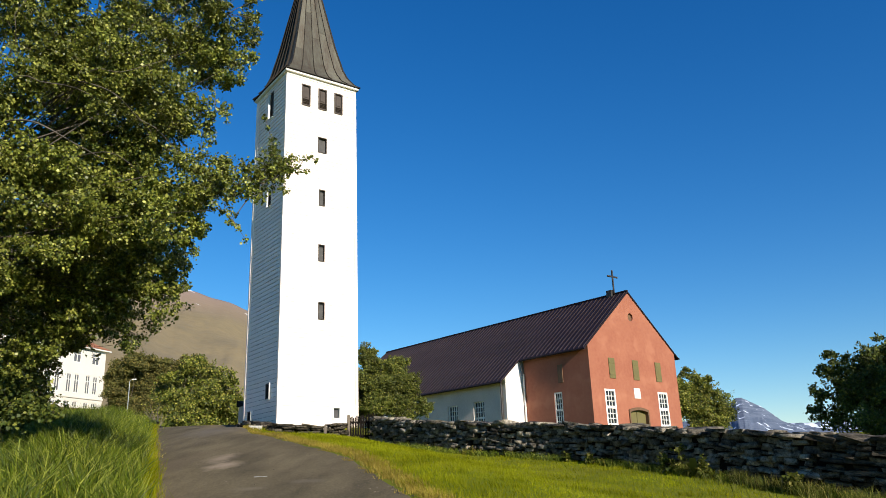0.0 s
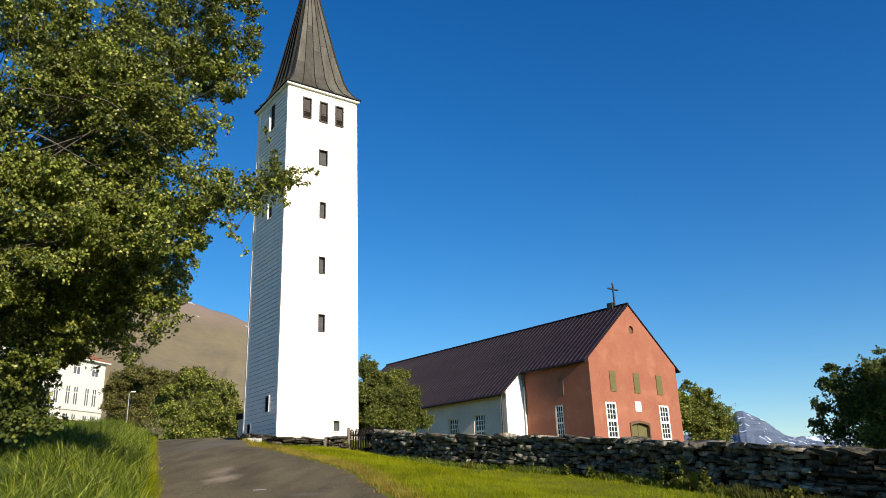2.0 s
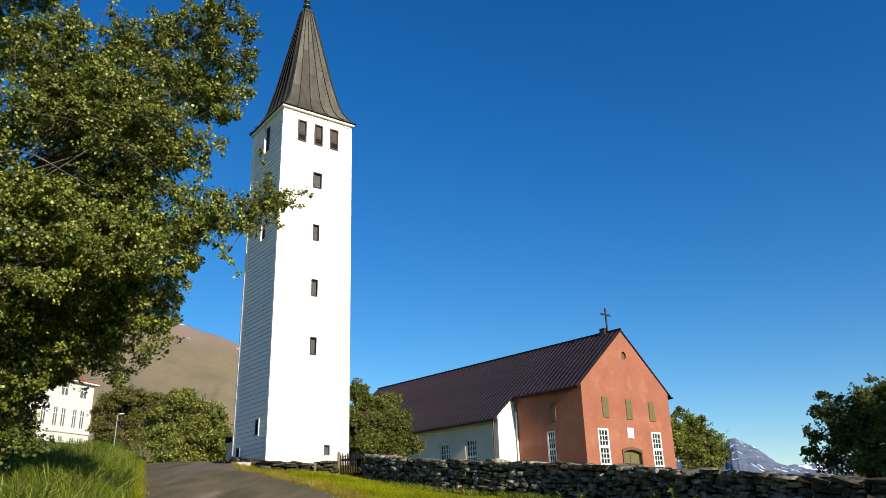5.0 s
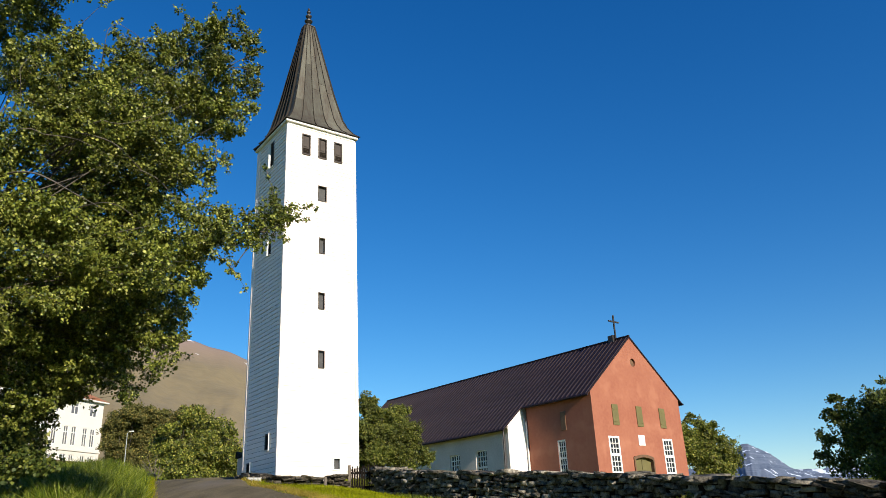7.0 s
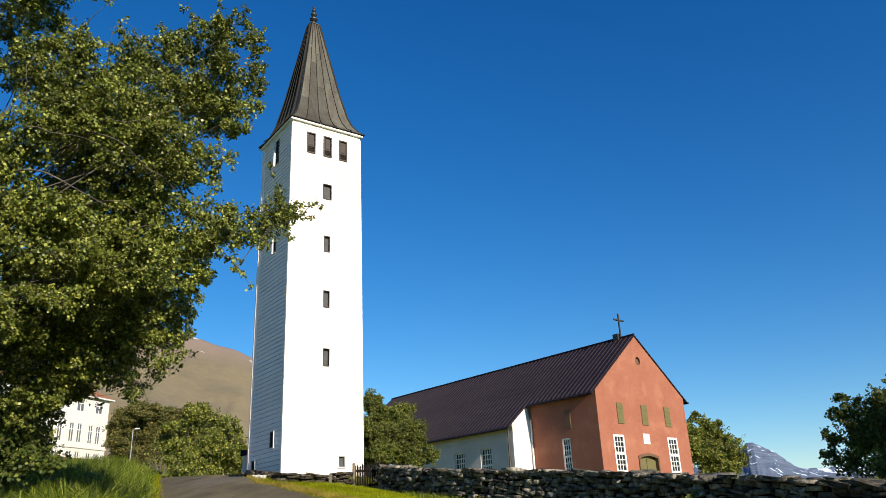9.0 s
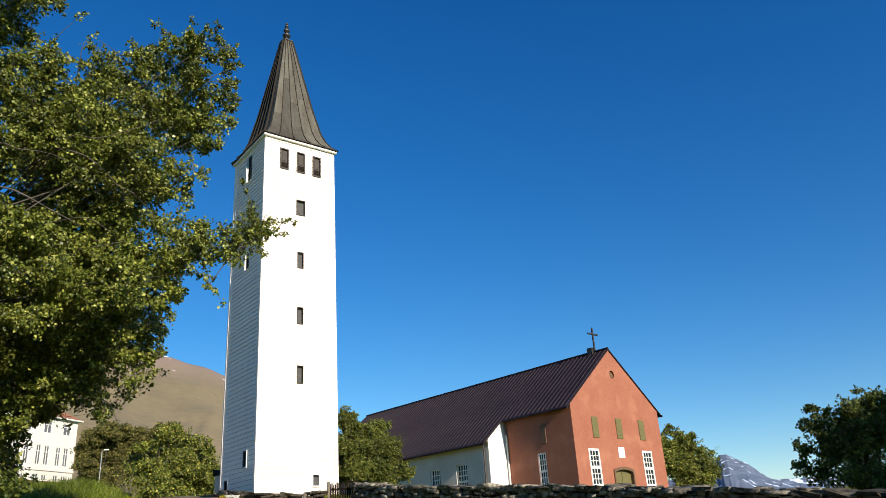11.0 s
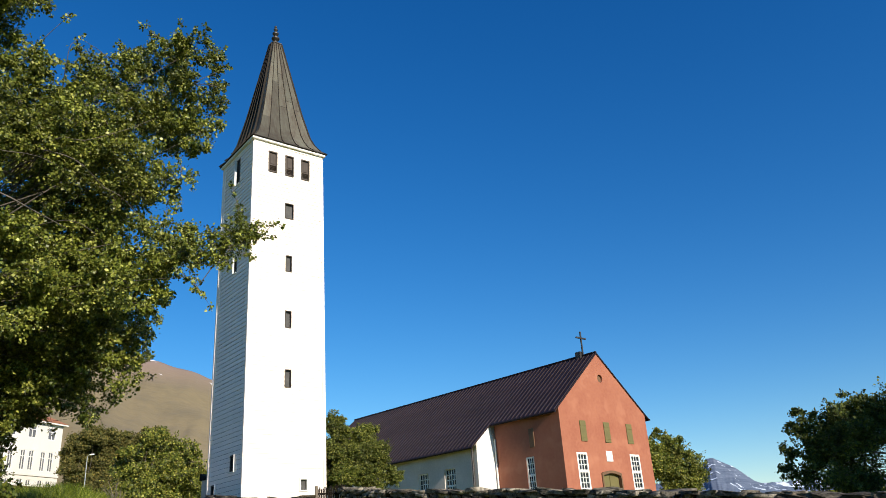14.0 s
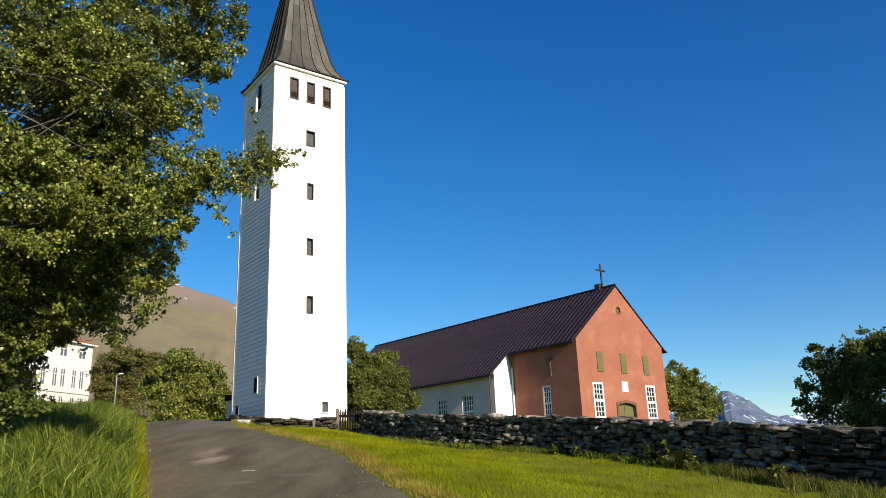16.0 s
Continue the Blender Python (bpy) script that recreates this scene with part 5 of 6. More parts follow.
# big round bush where the lane bends, and the wood behind it
tree("bush", -23.8, 72.3, BUSH_L, M_SUNLEAF, 0.20, 150, "big rounded sunlit willow bush beside the lane", "bush", pieces=15, piece=0.46, cover=1.5, per=24, trunk_r=0.07, fork=0.2, stems=4, seed=5, shell=0.3)
tree("bush", -4.0, 38.6, BUSH_C, M_BUSHLEAF, 0.085, 330, "two-topped dense green tree between tower and church", "bush", pieces=14, piece=0.52, cover=2.4, per=32, trunk_r=0.08, fork=0.2, stems=3, seed=8, shell=0.3)
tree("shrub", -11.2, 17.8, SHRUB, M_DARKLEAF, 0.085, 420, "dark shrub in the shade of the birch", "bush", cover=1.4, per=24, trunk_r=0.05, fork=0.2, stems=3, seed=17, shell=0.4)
# unseen tree, added only to throw shade on the tree behind the wall
tree("tree", 22.6, 17.0, SHADER, M_DARKLEAF, 0.14, 160, "tall unseen leafy tree beside the lawn, added to cast shade", clump=16, trunk_r=0.2, fork=0.3, seed=19, shell=0.4)
tree("tree", 19.0, 57.0, TREE_G, M_SUNLEAF, 0.13, 150, "sunlit leafy tree behind the church front", pieces=14, piece=0.5, cover=2.2, per=24, trunk_r=0.10, fork=0.3, seed=11, shell=0.35)
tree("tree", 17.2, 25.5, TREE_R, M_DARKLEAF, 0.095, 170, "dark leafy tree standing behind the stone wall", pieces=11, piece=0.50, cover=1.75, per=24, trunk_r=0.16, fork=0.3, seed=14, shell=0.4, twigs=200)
WR = random.Random(21)
for k in range(13):
    yaw = radians(23.75 - 0.66 * k)
    d = 118 + WR.uniform(-5, 9)
    x, y = -math.sin(yaw) * d, math.cos(yaw) * d
    z0, h = gz(x, y), WR.uniform(7.2, 9.6)
    lob = [(x + WR.uniform(-1.2, 1.2), y + WR.uniform(-1, 1), z0 + h * f, WR.uniform(1.3, 2.0)) for f in (0.16, 0.35, 0.5, 0.64, 0.8)]
    tagged(tree("tree", x, y, lob, M_WOODLEAF, 0.26, 50, "dull green birch in the wood below the hill", pieces=16, piece=0.44, clump=8, trunk_r=0.09, fork=0.3, stems=2, seed=30 + k, shell=0.35), group="trees of the wood")

# ---------------------------------------------------------------- far house, lamp, shed
HZ = 13.2
hd = Vector((-0.30, -0.954))                  # from the visible corner towards the viewer
house = thing("house", pose(-53.9, 118.3, HZ, 0, 0, math.degrees(math.atan2(hd.y, hd.x))), "white two-storey house with orange roof and tall windows", "house")
# local x runs along the sunlit front from its far corner; outside is at positive y
HL, HD, HH = 24.0, 11.0, 9.3
HWIN = [(1.27 + 3.76 * k + a, 1.27 + 3.76 * k + b, z0, z1) for k in range(6) for a, b, z0, z1 in ((0, 0.95, 0.40, 1.25), (1.55, 2.5, 0.40, 1.25), (0, 0.98, 2.50, 5.30), (1.55, 2.5, 2.50, 5.30), (0.0, 1.5, 7.05, 8.80))]
part("wall", holed(0, HL, -0.2, HH, HWIN, 0, -0.35), M_HOUSE, house, "cream-white plastered front")
part("wall", boxed(0.002, HL, -HD, -0.352, -0.2, HH), M_HOUSE, house)
part("plinth", boxed(-0.08, HL, 0.0, 0.10, -0.2, 0.30), M_DOORFRAME, house, "reddish plinth")
part("string_course", boxed(-0.10, HL, 0.0, 0.14, 1.75, 2.0), M_HOUSE, house)
part("eaves", boxed(-0.55, HL + 0.3, -HD - 0.5, 0.55, HH, HH + 0.22), M_FRAME, house)
bm = bmesh.new()
e = [bm.verts.new(p) for p in ((-0.6, 0.6, HH + 0.222), (HL + 0.3, 0.6, HH + 0.222), (HL + 0.3, -HD - 0.6, HH + 0.222), (-0.6, -HD - 0.6, HH + 0.222))]
t = [bm.verts.new(p) for p in ((4.2, -HD / 2, HH + 3.6), (HL - 4, -HD / 2, HH + 3.6))]
for q in ((e[0], e[1], t[1], t[0]), (e[1], e[2], t[1]), (e[2], e[3], t[0], t[1]), (e[3], e[0], t[0]), (e[3], e[2], e[1], e[0])):
    bm.faces.new(q)
part("roof", bm, M_ORANGE, house, "orange sheet-metal hipped roof")
for x0, x1, z0, z1 in HWIN:
    w = part("window", holed(x0, x1, z0, z1, [(x0 + 0.10, x1 - 0.10, z0 + 0.10, z1 - 0.10)], -0.05, -0.16), M_FRAME, house)
    part("pane", boxed(x0 + 0.09, x1 - 0.09, -0.13, -0.12, z0 + 0.09, z1 - 0.09), M_PANE, w)
    part("mullion", boxed((x0 + x1) / 2 - 0.05, (x0 + x1) / 2 + 0.05, -0.12, -0.06, z0 + 0.1, z1 - 0.1), M_FRAME, w)
    if z1 - z0 > 1.2:
        part("transom", boxed(x0 + 0.1, x1 - 0.1, -0.12, -0.062, z0 + (z1 - z0) * 0.66, z0 + (z1 - z0) * 0.66 + 0.1), M_FRAME, w)

lx, ly = -38.8, 92.2
lamp = thing("street_lamp", pose(lx, ly, gz(lx, ly), 0, 0, 10), "pale grey street lamp with short arm", "street lamp")
bm = bmesh.new()
tube(bm, [(0, 0, -0.3), (0, 0, 2), (0, 0, 5.55), (0.12, 0, 5.72), (0.45, 0, 5.8)], [0.06, 0.055, 0.045, 0.04, 0.04], 8)
part("pole", bm, M_GREY, lamp)
part("lamp_head", boxed(0.2, 0.75, -0.10, 0.10, 5.73, 5.86, bevel=0.04), M_FRAME, lamp, "white lamp head")

sx, sy = -12.2, 45.6
shed = thing("shed", pose(sx, sy, gz(sx, sy) - 0.1, 0, 0, 36), "low grey shed with dark lean-to roof behind the tower", "shed")
part("wall", boxed(0, 3, 0, 0.9, 0, 1.35), M_GREY, shed)
part("roof", prism([(-0.1, 1.46), (-0.1, 1.36), (1.0, 1.36), (1.0, 1.75)], "x", -0.1, 3.1), M_DARK, shed)
# bare twigs and rubble beyond the lane
for k in range(12):
    r = random.Random(60 + k)
    near_heap = k < 8
    yaw, d = radians(20.75 + (0.28 * k if near_heap else 0.3 + 0.45 * (k - 8))), 64 + r.uniform(-0.6, 0.6)
    x, y = -math.sin(yaw) * d, math.cos(yaw) * d
    tall_ = r.uniform(0.5, 0.75) if near_heap else r.uniform(0.35, 0.5)
    s = link("boulder", STONES[k].copy())
    s.data.materials[0] = M_HOUSE if k in (1, 3, 9) else M_DOORFRAME
    s.matrix_basis = pose(x, y, gz(x, y) + (tall_ * 0.4 if near_heap else 0.58 + tall_ * 0.3), r.uniform(-10, 10), r.uniform(-10, 10), r.uniform(0, 90)) @ Matrix.Diagonal((r.uniform(0.45, 0.85), 0.6, tall_, 1))
    tagged(s, "rough reddish boulder in a heap beside the lane" if k not in (1, 3, 9) else "pale boulder in a heap beside the lane", "boulder", "boulders beside the lane")
bx, by = -25.6, 67.2
stems = thing("bare_bush", pose(bx, by, gz(bx, by)), "bare pale stems of a dead bush beside the lane", "bush")
for k in range(6):
    r = random.Random(80 + k)
    b = bmesh.new()
    tip = Vector((r.uniform(-1.6, 1.6), r.uniform(-0.4, 0.4), r.uniform(1.6, 3.0)))
    foot = Vector((r.uniform(-0.5, 0.5), 0, -0.2))
    tube(b, limb_path(foot, tip, r, 0.08, 6), [0.06, 0.05, 0.04, 0.032, 0.024, 0.015], 6)
    for q in range(3):
        p = foot.lerp(tip, r.uniform(0.4, 0.8))
        tube(b, [p, p + Vector((r.uniform(-0.7, 0.7), 0, r.uniform(0.4, 0.9)))], [0.025, 0.01], 5)
    part("stem", b, M_BARK if k % 2 else M_POSTWOOD, stems)

# ---------------------------------------------------------------- hills
def fbm(x, y, sc, oct_=5):
    return noise.fractal((x / sc, y / sc, 3.3), 0.9, 2.1, oct_, noise_basis="PERLIN_ORIGINAL")


def hill(name, yaw0, yaw1, d0, d1, crest, rough, material, label, n_yaw=160, n_d=50, seed=0.0, base=-40.0, fine=1.0):
    """A slope seen from the valley: rises from d0 to a crest at d1, whose height over the valley is crest(yaw)."""
    vs = []
    for a in range(n_yaw + 1):
        yaw = yaw0 + (yaw1 - yaw0) * a / n_yaw
        for b in range(n_d + 1):
            t = b / n_d
            d = d0 + (d1 - d0) * min(1.12, t * 1.12)
            f = t * 1.12
            prof = (f ** 1.35) if f <= 1 else 1 - (f - 1) * 4
            x, y = -math.sin(radians(yaw)) * d, math.cos(radians(yaw)) * d
            c = crest(yaw)
            gully = rough * c * (fbm(yaw * 55 * fine + seed, d * 0.25, 170) * 0.6 + fbm(x + seed, y, 240 / fine ** 0.5) * 0.5) * math.sin(math.pi * min(1, f)) ** 0.7
            vs.append((x, y, base + (c - base) * prof + gully))
    i, j = np.meshgrid(np.arange(n_yaw), np.arange(n_d), indexing="ij")
    k = n_d + 1
    fs = np.stack([i * k + j, i * k + j + 1, (i + 1) * k + j + 1, (i + 1) * k + j], -1).reshape(-1, 4)
    ob = link(name, fast_mesh(name, np.array(vs), fs, material))
    ob.data.polygons.foreach_set("use_smooth", [True] * len(ob.data.polygons))
    return tagged(ob, label, "mountain", kind="structure")


def mountain_mat(name, low, high, snow, z_low, z_high, snow_from, snow_z, tint, strata=(1, 1, 1)):
    m = mat(name, low, 0.95, high, 0.006, 0.05, 0.6, dist=6.0, stretch=strata)
    nt = m.node_tree
    bsdf = nt.nodes["Principled BSDF"]
    old = bsdf.inputs["Base Color"].links[0].from_socket
    geo = nt.nodes.new("ShaderNodeNewGeometry")
    sep = nt.nodes.new("ShaderNodeSeparateXYZ")
    nt.links.new(geo.outputs["Position"], sep.inputs[0])
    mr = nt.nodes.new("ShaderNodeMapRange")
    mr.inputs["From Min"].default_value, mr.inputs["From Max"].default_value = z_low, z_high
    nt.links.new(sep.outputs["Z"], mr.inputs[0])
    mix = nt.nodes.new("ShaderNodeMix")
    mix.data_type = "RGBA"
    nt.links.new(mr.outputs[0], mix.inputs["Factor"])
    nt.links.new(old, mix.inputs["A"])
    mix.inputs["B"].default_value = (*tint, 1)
    # snow lies in streaks near the top
    mp = nt.nodes.new("ShaderNodeMapping")
    mp.inputs["Scale"].default_value = snow_z
    nt.links.new(geo.outputs["Position"], mp.inputs[0])
    no = nt.nodes.new("ShaderNodeTexNoise")
    no.inputs["Scale"].default_value, no.inputs["Detail"].default_value = 1.0, 3
    nt.links.new(mp.outputs[0], no.inputs["Vector"])
    up = nt.nodes.new("ShaderNodeMapRange")
    up.inputs["From Min"].default_value, up.inputs["From Max"].default_value = z_low, z_high
    up.inputs["To Min"].default_value, up.inputs["To Max"].default_value = -0.12, 0.0
    nt.links.new(sep.outputs["Z"], up.inputs[0])
    add = nt.nodes.new("ShaderNodeMath")
    nt.links.new(no.outputs[0], add.inputs[0])
    nt.links.new(up.outputs[0], add.inputs[1])
    th = nt.nodes.new("ShaderNodeMapRange")
    th.inputs["From Min"].default_value, th.inputs["From Max"].default_value = snow_from, snow_from + 0.02
    nt.links.new(add.outputs[0], th.inputs[0])
    mix2 = nt.nodes.new("ShaderNodeMix")
    mix2.data_type = "RGBA"
    nt.links.new(th.outputs[0], mix2.inputs["Factor"])
    nt.links.new(mix.outputs["Result"], mix2.inputs["A"])
    mix2.inputs["B"].default_value = (*snow, 1)
    nt.links.new(mix2.outputs["Result"], bsdf.inputs["Base Color"])
    return m


M_HILL = mountain_mat("brown_heath_hillside", (0.225, 0.175, 0.090), (0.165, 0.132, 0.072), (0.8, 0.8, 0.82), 400, 540, 0.62, (0.012, 0.012, 0.03), (0.24, 0.172, 0.130))
# far mountains: bluish aerial haze is put into their rock and snow colours
M_PEAK = mountain_mat("hazed_far_rock", (0.040, 0.064, 0.112), (0.14, 0.172, 0.235), (0.6, 0.68, 0.8), 300, 900, 0.52, (0.026, 0.026, 0.008), (0.085, 0.125, 0.20), (0.6, 0.6, 16))
M_SNOWY = mountain_mat("hazed_snowy_ridge", (0.10, 0.14, 0.21), (0.16, 0.20, 0.28), (0.66, 0.73, 0.84), 100, 240, 0.46, (0.02, 0.02, 0.02), (0.13, 0.17, 0.25))
H_D = 2300.0
hill("mountain", 62, 9.6, 500, H_D, lambda a: H_D * math.tan(radians(9.5 + 0.28 * (a - 4) if a < 24 else 15.1 + 0.12 * (a - 24))) + 25 * noise.noise((a * 0.45, 0, 0)),
     0.055, M_HILL, "bare brown heath mountain with snow flecks on its crest", base=-10)
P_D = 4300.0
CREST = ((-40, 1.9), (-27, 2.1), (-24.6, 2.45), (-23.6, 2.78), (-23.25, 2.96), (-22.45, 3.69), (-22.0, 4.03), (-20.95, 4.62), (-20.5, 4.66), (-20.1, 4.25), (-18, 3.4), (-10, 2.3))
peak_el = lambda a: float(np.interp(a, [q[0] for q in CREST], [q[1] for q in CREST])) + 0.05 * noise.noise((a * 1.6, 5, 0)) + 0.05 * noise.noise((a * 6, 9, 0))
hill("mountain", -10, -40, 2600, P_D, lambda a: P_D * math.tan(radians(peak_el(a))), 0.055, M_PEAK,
     "distant mountain, blue-grey with painted haze, with strips of snow", n_yaw=420, n_d=80, seed=40.0, base=-60, fine=3.2)
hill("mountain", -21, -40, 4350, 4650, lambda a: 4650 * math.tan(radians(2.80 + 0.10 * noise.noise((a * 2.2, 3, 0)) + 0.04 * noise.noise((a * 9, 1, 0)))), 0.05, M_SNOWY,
     "far snow-covered ridge, tinted with haze, behind the distant mountain", n_yaw=160, n_d=20, seed=7.0, base=-60, fine=3.2)


# ---------------------------------------------------------------- grass
def blades(name, xy, height, width, lean, material, label, seed, segs=2, category="grass"):
    """Bent, pointed blades standing on the ground."""
    g = np.random.default_rng(seed)
    n = len(xy)
    z = ground_z(xy[:, 0], xy[:, 1])
    h = height * g.uniform(0.5, 1.15, n)
    a = g.uniform(0, 2 * np.pi, n)
    side = np.stack([np.cos(a), np.sin(a), 0 * a], 1)
    b = g.uniform(0, 2 * np.pi, n)
    bend = np.stack([np.cos(b), np.sin(b), 0 * b], 1) * (h * g.uniform(0.1, 1.0, n) * lean)[:, None]
    bend += np.array((-0.18, 0.02, 0)) * (h * lean)[:, None]
    root = np.stack([xy[:, 0], xy[:, 1], z - 0.02], 1)
    up = np.array((0, 0, 1.0))
    w = width * g.uniform(0.6, 1.3, n)[:, None]
    vs, fs = [], []
    if segs == 2:
        m1 = root + up * h[:, None] * 0.55 + bend * 0.3
        tip = root + up * (h * g.uniform(0.82, 1.0, n))[:, None] + bend
        vs = np.stack([root - side * w, root + side * w, m1 + side * w * 0.8, m1 - side * w * 0.8, tip + side * w * 0.12, tip - side * w * 0.12], 1).reshape(-1, 3)
        quads = np.array(((0, 1, 2, 3), (3, 2, 4, 5)))
        k = 6
    else:
        tip = root + up * h[:, None] + bend
        vs = np.stack([root - side * w, root + side * w, tip + side * w * 0.15, tip - side * w * 0.15], 1).reshape(-1, 3)
        quads = np.array(((0, 1, 2, 3),))
        k = 4
    fs = (np.arange(n)[:, None, None] * k + quads[None]).reshape(-1, 4)
    return tagged(link(name, fast_mesh(name, vs, fs, material)), label, category, kind="stuff")


def edge_coords(xy):
    e = xy @ ACROSS                              # 0 at the lane's left edge, ROAD_W at its right edge
    s = xy @ ALONG
    return e, s


g0 = np.random.default_rng(5)
# tall meadow grass left of the lane, in tufts
def tufts(n, per, e0, e1, s0, s1, spread):
    e, s_ = g0.uniform(e0, e1, n), g0.uniform(s0, s1, n)
    c = np.repeat(e[:, None] * ACROSS + s_[:, None] * ALONG, per, 0)
    return c + np.clip(g0.normal(0, spread, c.shape), -1.8 * spread, 1.8 * spread)


blades("tall_grass", tufts(4000, 12, -11, -0.12, 4.5, 30, 0.10), 0.72, 0.0125, 1.1, M_TALL, "tall lush green meadow grass bending in the sun", 1)
blades("tall_grass", tufts(1700, 12, -11, -0.1, 26, 47, 0.14), 0.68, 0.012, 0.8, M_TALL, "tall green meadow grass farther up the lane", 8)
blades("meadow_grass", tufts(5000, 6, -11, -0.05, 4, 40, 0.25), 0.38, 0.008, 0.9, M_LAWN, "lower yellow-green meadow grass", 9)
blades("verge_grass", tufts(1500, 8, -0.55, 0.16, 3, 46, 0.08), 0.30, 0.007, 1.0, M_LAWN, "yellow-green grass overhanging the lane's edge", 2)
blades("verge_grass", tufts(420, 8, -0.25, 0.30, 3, 46, 0.07), 0.16, 0.006, 1.0, M_DRY, "dry grass creeping onto the lane's edge", 12)

WALL_LINE = np.array([(p.x, p.y) for p in smooth_line([(-3.05, 32.9), (0.25, 28.5), (3.9, 24.4), (6.4, 20.2), (7.9, 17.9), (9.3, 15.9), (11.0, 13.3), (12.6, 10.8)], 0.25)])


def beside(xy):
    """Shift points strewn along a straight edge to the lane's real right edge."""
    return xy + np.outer(right_edge(xy @ ALONG) - ROAD_W, ACROSS)


def before_wall(xy, gap=0.3):
    """Which points lie on the lane's side of the wall."""
    wx = np.interp(-xy[:, 1], -WALL_LINE[:, 1], WALL_LINE[:, 0])
    return (xy[:, 0] < wx - gap) & (xy[:, 1] < 33.5)


def scatter(n, x0, x1, y0, y1):
    return np.stack([g0.uniform(x0, x1, n), g0.uniform(y0, y1, n)], 1)


xy = np.concatenate([scatter(120000, -6, 10, 10, 24), scatter(50000, -8, 6, 24, 33)])
e, s = edge_coords(xy)
lawn = xy[before_wall(xy, 0.35) & (e > right_edge(s) + 0.22)]
blades("lawn_grass", lawn, 0.077, 0.0066, 0.8, M_LAWN, "short sunlit yellow-green lawn", 3, segs=1)
blades("dry_grass", beside(np.concatenate([tufts(2400, 9, ROAD_W + 0.04, ROAD_W + 0.42, 9, 46, 0.08), tufts(45, 50, ROAD_W - 0.22, ROAD_W + 0.1, 9, 40, 0.12)])), 0.135, 0.007, 0.9, M_DRY, "dry yellow grass along the lane's edge", 4, segs=1)
blades("dry_grass", beside(tufts(900, 9, ROAD_W + 0.15, ROAD_W + 1.3, 9, 40, 0.10)), 0.17, 0.006, 0.9, M_LAWN, "longer tufts between lane and lawn", 13, segs=1)
xy = tufts(130, 26, ROAD_W + 1.5, ROAD_W + 8, 12, 30, 0.10)
blades("grass_tufts", xy[before_wall(xy, 0.5)], 0.16, 0.006, 0.9, M_LAWN, "longer tufts standing in the lawn", 14, segs=2)
xy = scatter(60000, -12, 0, 24, 46)
e, s = edge_coords(xy)
blades("verge_grass", xy[(e > right_edge(s) + 0.15) & (e < ROAD_W + 4.5)], 0.10, 0.006, 0.8, M_LAWN, "yellow-green grass below the tower", 6, segs=1)
# rank grass and weeds at the wall's foot
blades("meadow_grass", tufts(1200, 8, -9, -0.15, -10, 5, 0.2), 0.34, 0.008, 0.9, M_TALL, "green meadow grass beside the lane", 16)
xy = scatter(22000, 3, 13, -8, 12)
e, s = edge_coords(xy)
blades("lawn_grass", xy[(e > ROAD_W + 0.2) & before_wall(xy, 0.5)], 0.08, 0.005, 0.8, M_LAWN, "short sunlit lawn beside the lane", 17, segs=1)
bm = bmesh.new()
tube(bm, [(-0.15, 0, 0.012), (-0.04, 0.02, 0.016), (0.07, -0.01, 0.014), (0.15, 0.02, 0.012)], [0.010, 0.012, 0.011, 0.006], 6)
stick = tagged(part("stick", bm, M_CURTAIN), "pale stick lying on the asphalt", "stick")
stick.matrix_basis = pose(-4.1, 16.86, gz(-4.1, 16.86) + 0.062, 0, 0, -12)
foot = WALL_LINE[WALL_LINE[:, 1] < 31]
for n, tall, stuff_mat, keep, label, seed in ((11000, 0.25, M_TALL, -0.12, "rank tufts of green grass at the foot of the wall", 7), (1100, 0.34, M_DRY, 0.12, "pale seeding stalks at the foot of the wall", 15)):
    k = g0.integers(0, len(foot) - 1, n)
    xy = foot[k] + np.stack([-np.abs(g0.normal(0, 0.17, n)) - 0.40, -np.abs(g0.normal(0, 0.10, n)) - 0.2], 1) + g0.uniform(-0.12, 0.12, (n, 2))
    more = 0.25 * (xy[:, 1] < 19)
    thin = np.array([noise.noise((p[0] * 0.9, p[1] * 0.9, seed)) for p in xy]) + more > keep
    blades("rank_grass", xy[thin], tall, 0.0055, 0.8, stuff_mat, label, seed)
    if seed == 7:
        low = foot[foot[:, 1] < 20.5]
        k = g0.integers(0, len(low) - 1, 8000)
        near_low = step(20.5, 17.0, low[k][:, 1])
        xy = low[k] + np.stack([-np.abs(g0.normal(0, 0.16, 8000)) * (1 + 2.4 * near_low) - 0.40, -np.abs(g0.normal(0, 0.14, 8000)) - 0.2], 1)
        thin = np.array([noise.noise((p[0] * 1.6, p[1] * 1.6, 3.0)) for p in xy]) * 1.2 + 0.45 * near_low > 0.41
        blades("weeds", xy[thin], 0.36, 0.0065, 0.6, M_WEED, "rank dark weeds before the low end of the wall", 27, category="weeds")


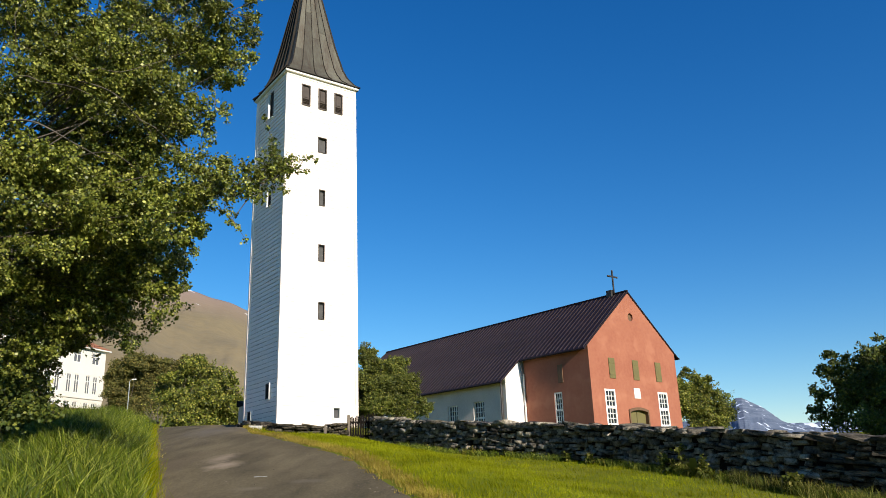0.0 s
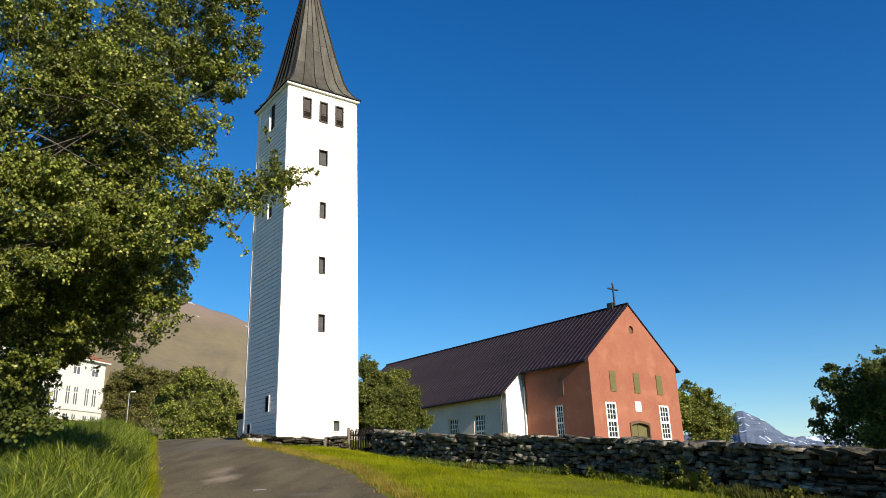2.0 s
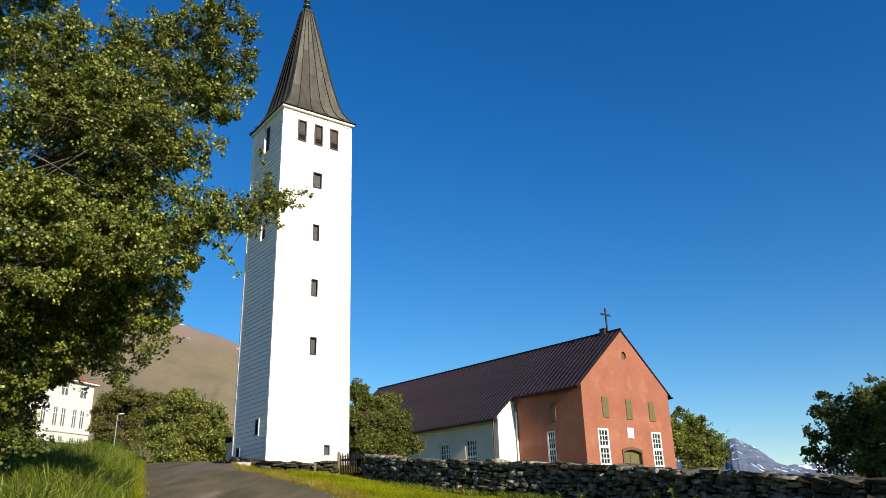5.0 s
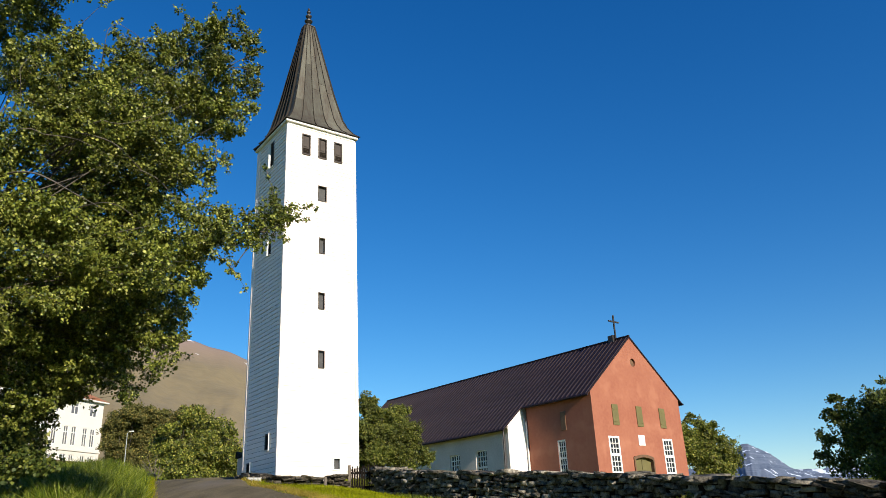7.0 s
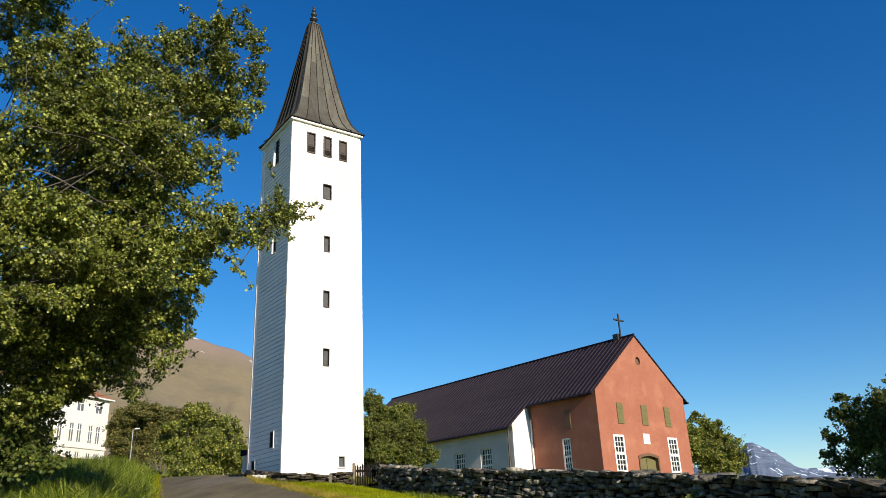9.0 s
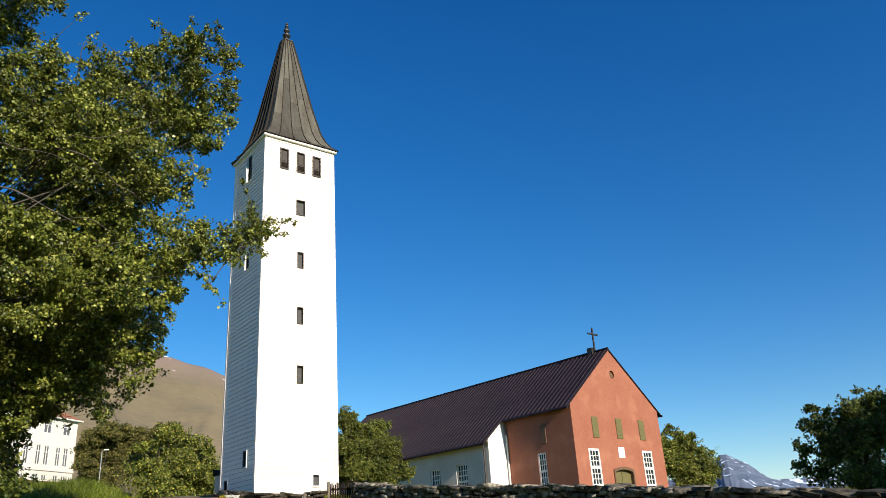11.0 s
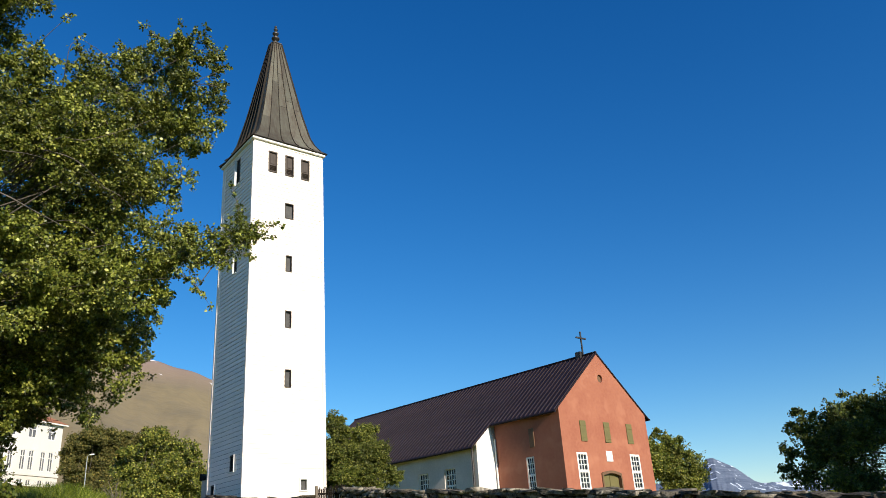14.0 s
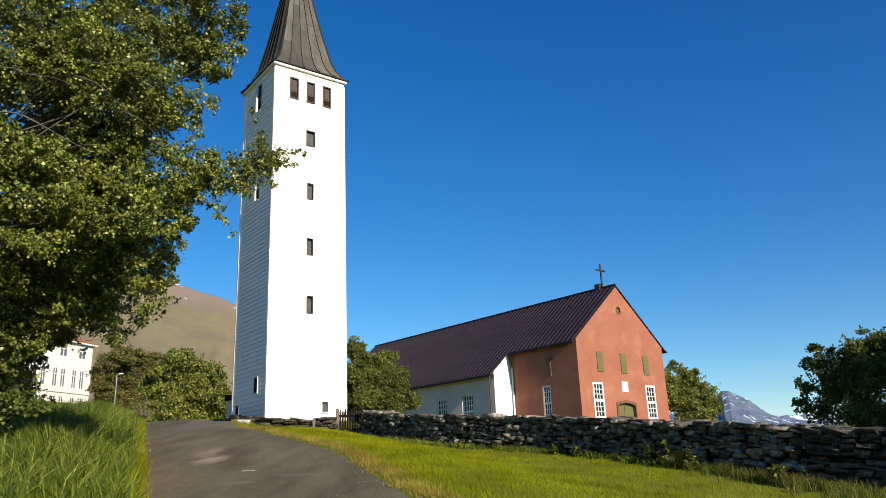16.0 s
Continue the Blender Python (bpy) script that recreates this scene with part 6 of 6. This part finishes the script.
# ---------------------------------------------------------------- broad-leaved weeds
def dock(x, y, count, size, seed, rises=(0.5, 1.1)):
    """A dock plant: long broad leaves, each bent over, out of one root."""
    g = random.Random(seed)
    home = thing("dock_plant", pose(x, y, gz(x, y)), "broad-leaved green dock plant in the grass", "plant", "dock plants")
    for k in range(count):
        a, ln, rise = 2 * math.pi * k / count + g.uniform(-0.3, 0.3), size * g.uniform(0.6, 1.1), g.uniform(*rises)
        bm = bmesh.new()
        left, right, midrib = [], [], []
        for q in range(7):
            t = q / 6
            out, up = ln * t * 0.75, ln * (rise * t - 0.75 * t * t)
            w = ln * 0.17 * math.sin(math.pi * min(1, 0.1 + 0.9 * t)) ** 0.8 + 0.003
            c = Vector((math.cos(a) * out, math.sin(a) * out, up + 0.05))
            n = Vector((-math.sin(a), math.cos(a), 0)) * w
            left.append(bm.verts.new(c + n + Vector((0, 0, w * 0.25))))
            midrib.append(bm.verts.new(c))
            right.append(bm.verts.new(c - n + Vector((0, 0, w * 0.25))))
        for q in range(6):
            bm.faces.new((left[q], left[q + 1], midrib[q + 1], midrib[q])), bm.faces.new((midrib[q], midrib[q + 1], right[q + 1], right[q]))
        part("leaf", bm, M_BUSHLEAF, home, smooth=True)
    return home


def leafy_weed(x, y, size, seed):
    """A bushy broad-leaved weed: many small leaves on short stems."""
    home = thing("weed_plant", pose(x, y, gz(x, y)), "bushy broad-leaved weed at the foot of the stone wall", "plant", "weeds by the wall")
    g = random.Random(seed)
    mounds = [(g.uniform(-0.36, 0.36) * size, g.uniform(-0.3, 0.3) * size, size * (0.22 + 0.17 * k), size * g.uniform(0.22, 0.36) * (1.0 - 0.08 * k)) for k in range(6)]
    sprays("leaves", mounds, M_WEED, 0.075, 0.7, home, seed, M_WEED, 16, thin=0.006)


for k, (x, y, z_) in enumerate(((5.80, 20.0, 0.62), (5.48, 20.55, 0.38), (4.05, 23.0, 0.22), (3.55, 23.8, 0.2), (6.15, 19.25, 0.4), (7.35, 17.2, 0.4))):
    leafy_weed(x, y, z_, 170 + k)
for k, (x, y, c, z_) in enumerate(((6.02, 19.45, 11, 0.5), (5.62, 20.15, 10, 0.40), (6.3, 19.0, 8, 0.36), (-7.3, 12.9, 9, 0.7), (-7.7, 13.4, 8, 0.65), (-6.9, 12.6, 7, 0.6))):
    dock(x, y, c, z_, 70 + k, (0.8, 1.65) if k == 0 else (0.5, 1.1))


# ---------------------------------------------------------------- gravel along the lane
g1 = np.random.default_rng(33)
verts, faces, base = [], [], 0
for k in range(650):
    side = g1.random()
    e = g1.normal(0.15, 0.3) if side < 0.30 else ROAD_W - abs(g1.normal(0.05, 0.42)) if side < 0.72 else g1.uniform(0.3, ROAD_W - 0.3)
    q = e * ACROSS + g1.uniform(8, 40) * ALONG
    co, tr = STONE_ARRAYS[k % 20]
    size = g1.uniform(0.010, 0.04) if side < 0.72 else g1.uniform(0.01, 0.025)
    a = g1.uniform(0, 6.28)
    rot = np.array(((math.cos(a), -math.sin(a), 0), (math.sin(a), math.cos(a), 0), (0, 0, 0.6)))
    crown_z = 0.045 * (1 - ((e - ROAD_W / 2) / (ROAD_W / 2)) ** 2) + 0.02 if 0.05 < e < ROAD_W - 0.05 else 0.0
    verts.append(co @ rot.T * size + (q[0], q[1], gz(*q) + crown_z + size * 0.1))
    faces.append(tr + base)
    base += len(co)
M_GRAVEL = mat("brown_gravel", (0.07, 0.058, 0.042), 0.9, (0.15, 0.122, 0.09), 8, 60, 0.3, island=0.45)
tagged(link("gravel", fast_mesh("gravel", np.concatenate(verts), np.concatenate(faces), M_GRAVEL)), "loose gravel strewn along the lane", "gravel", kind="stuff")
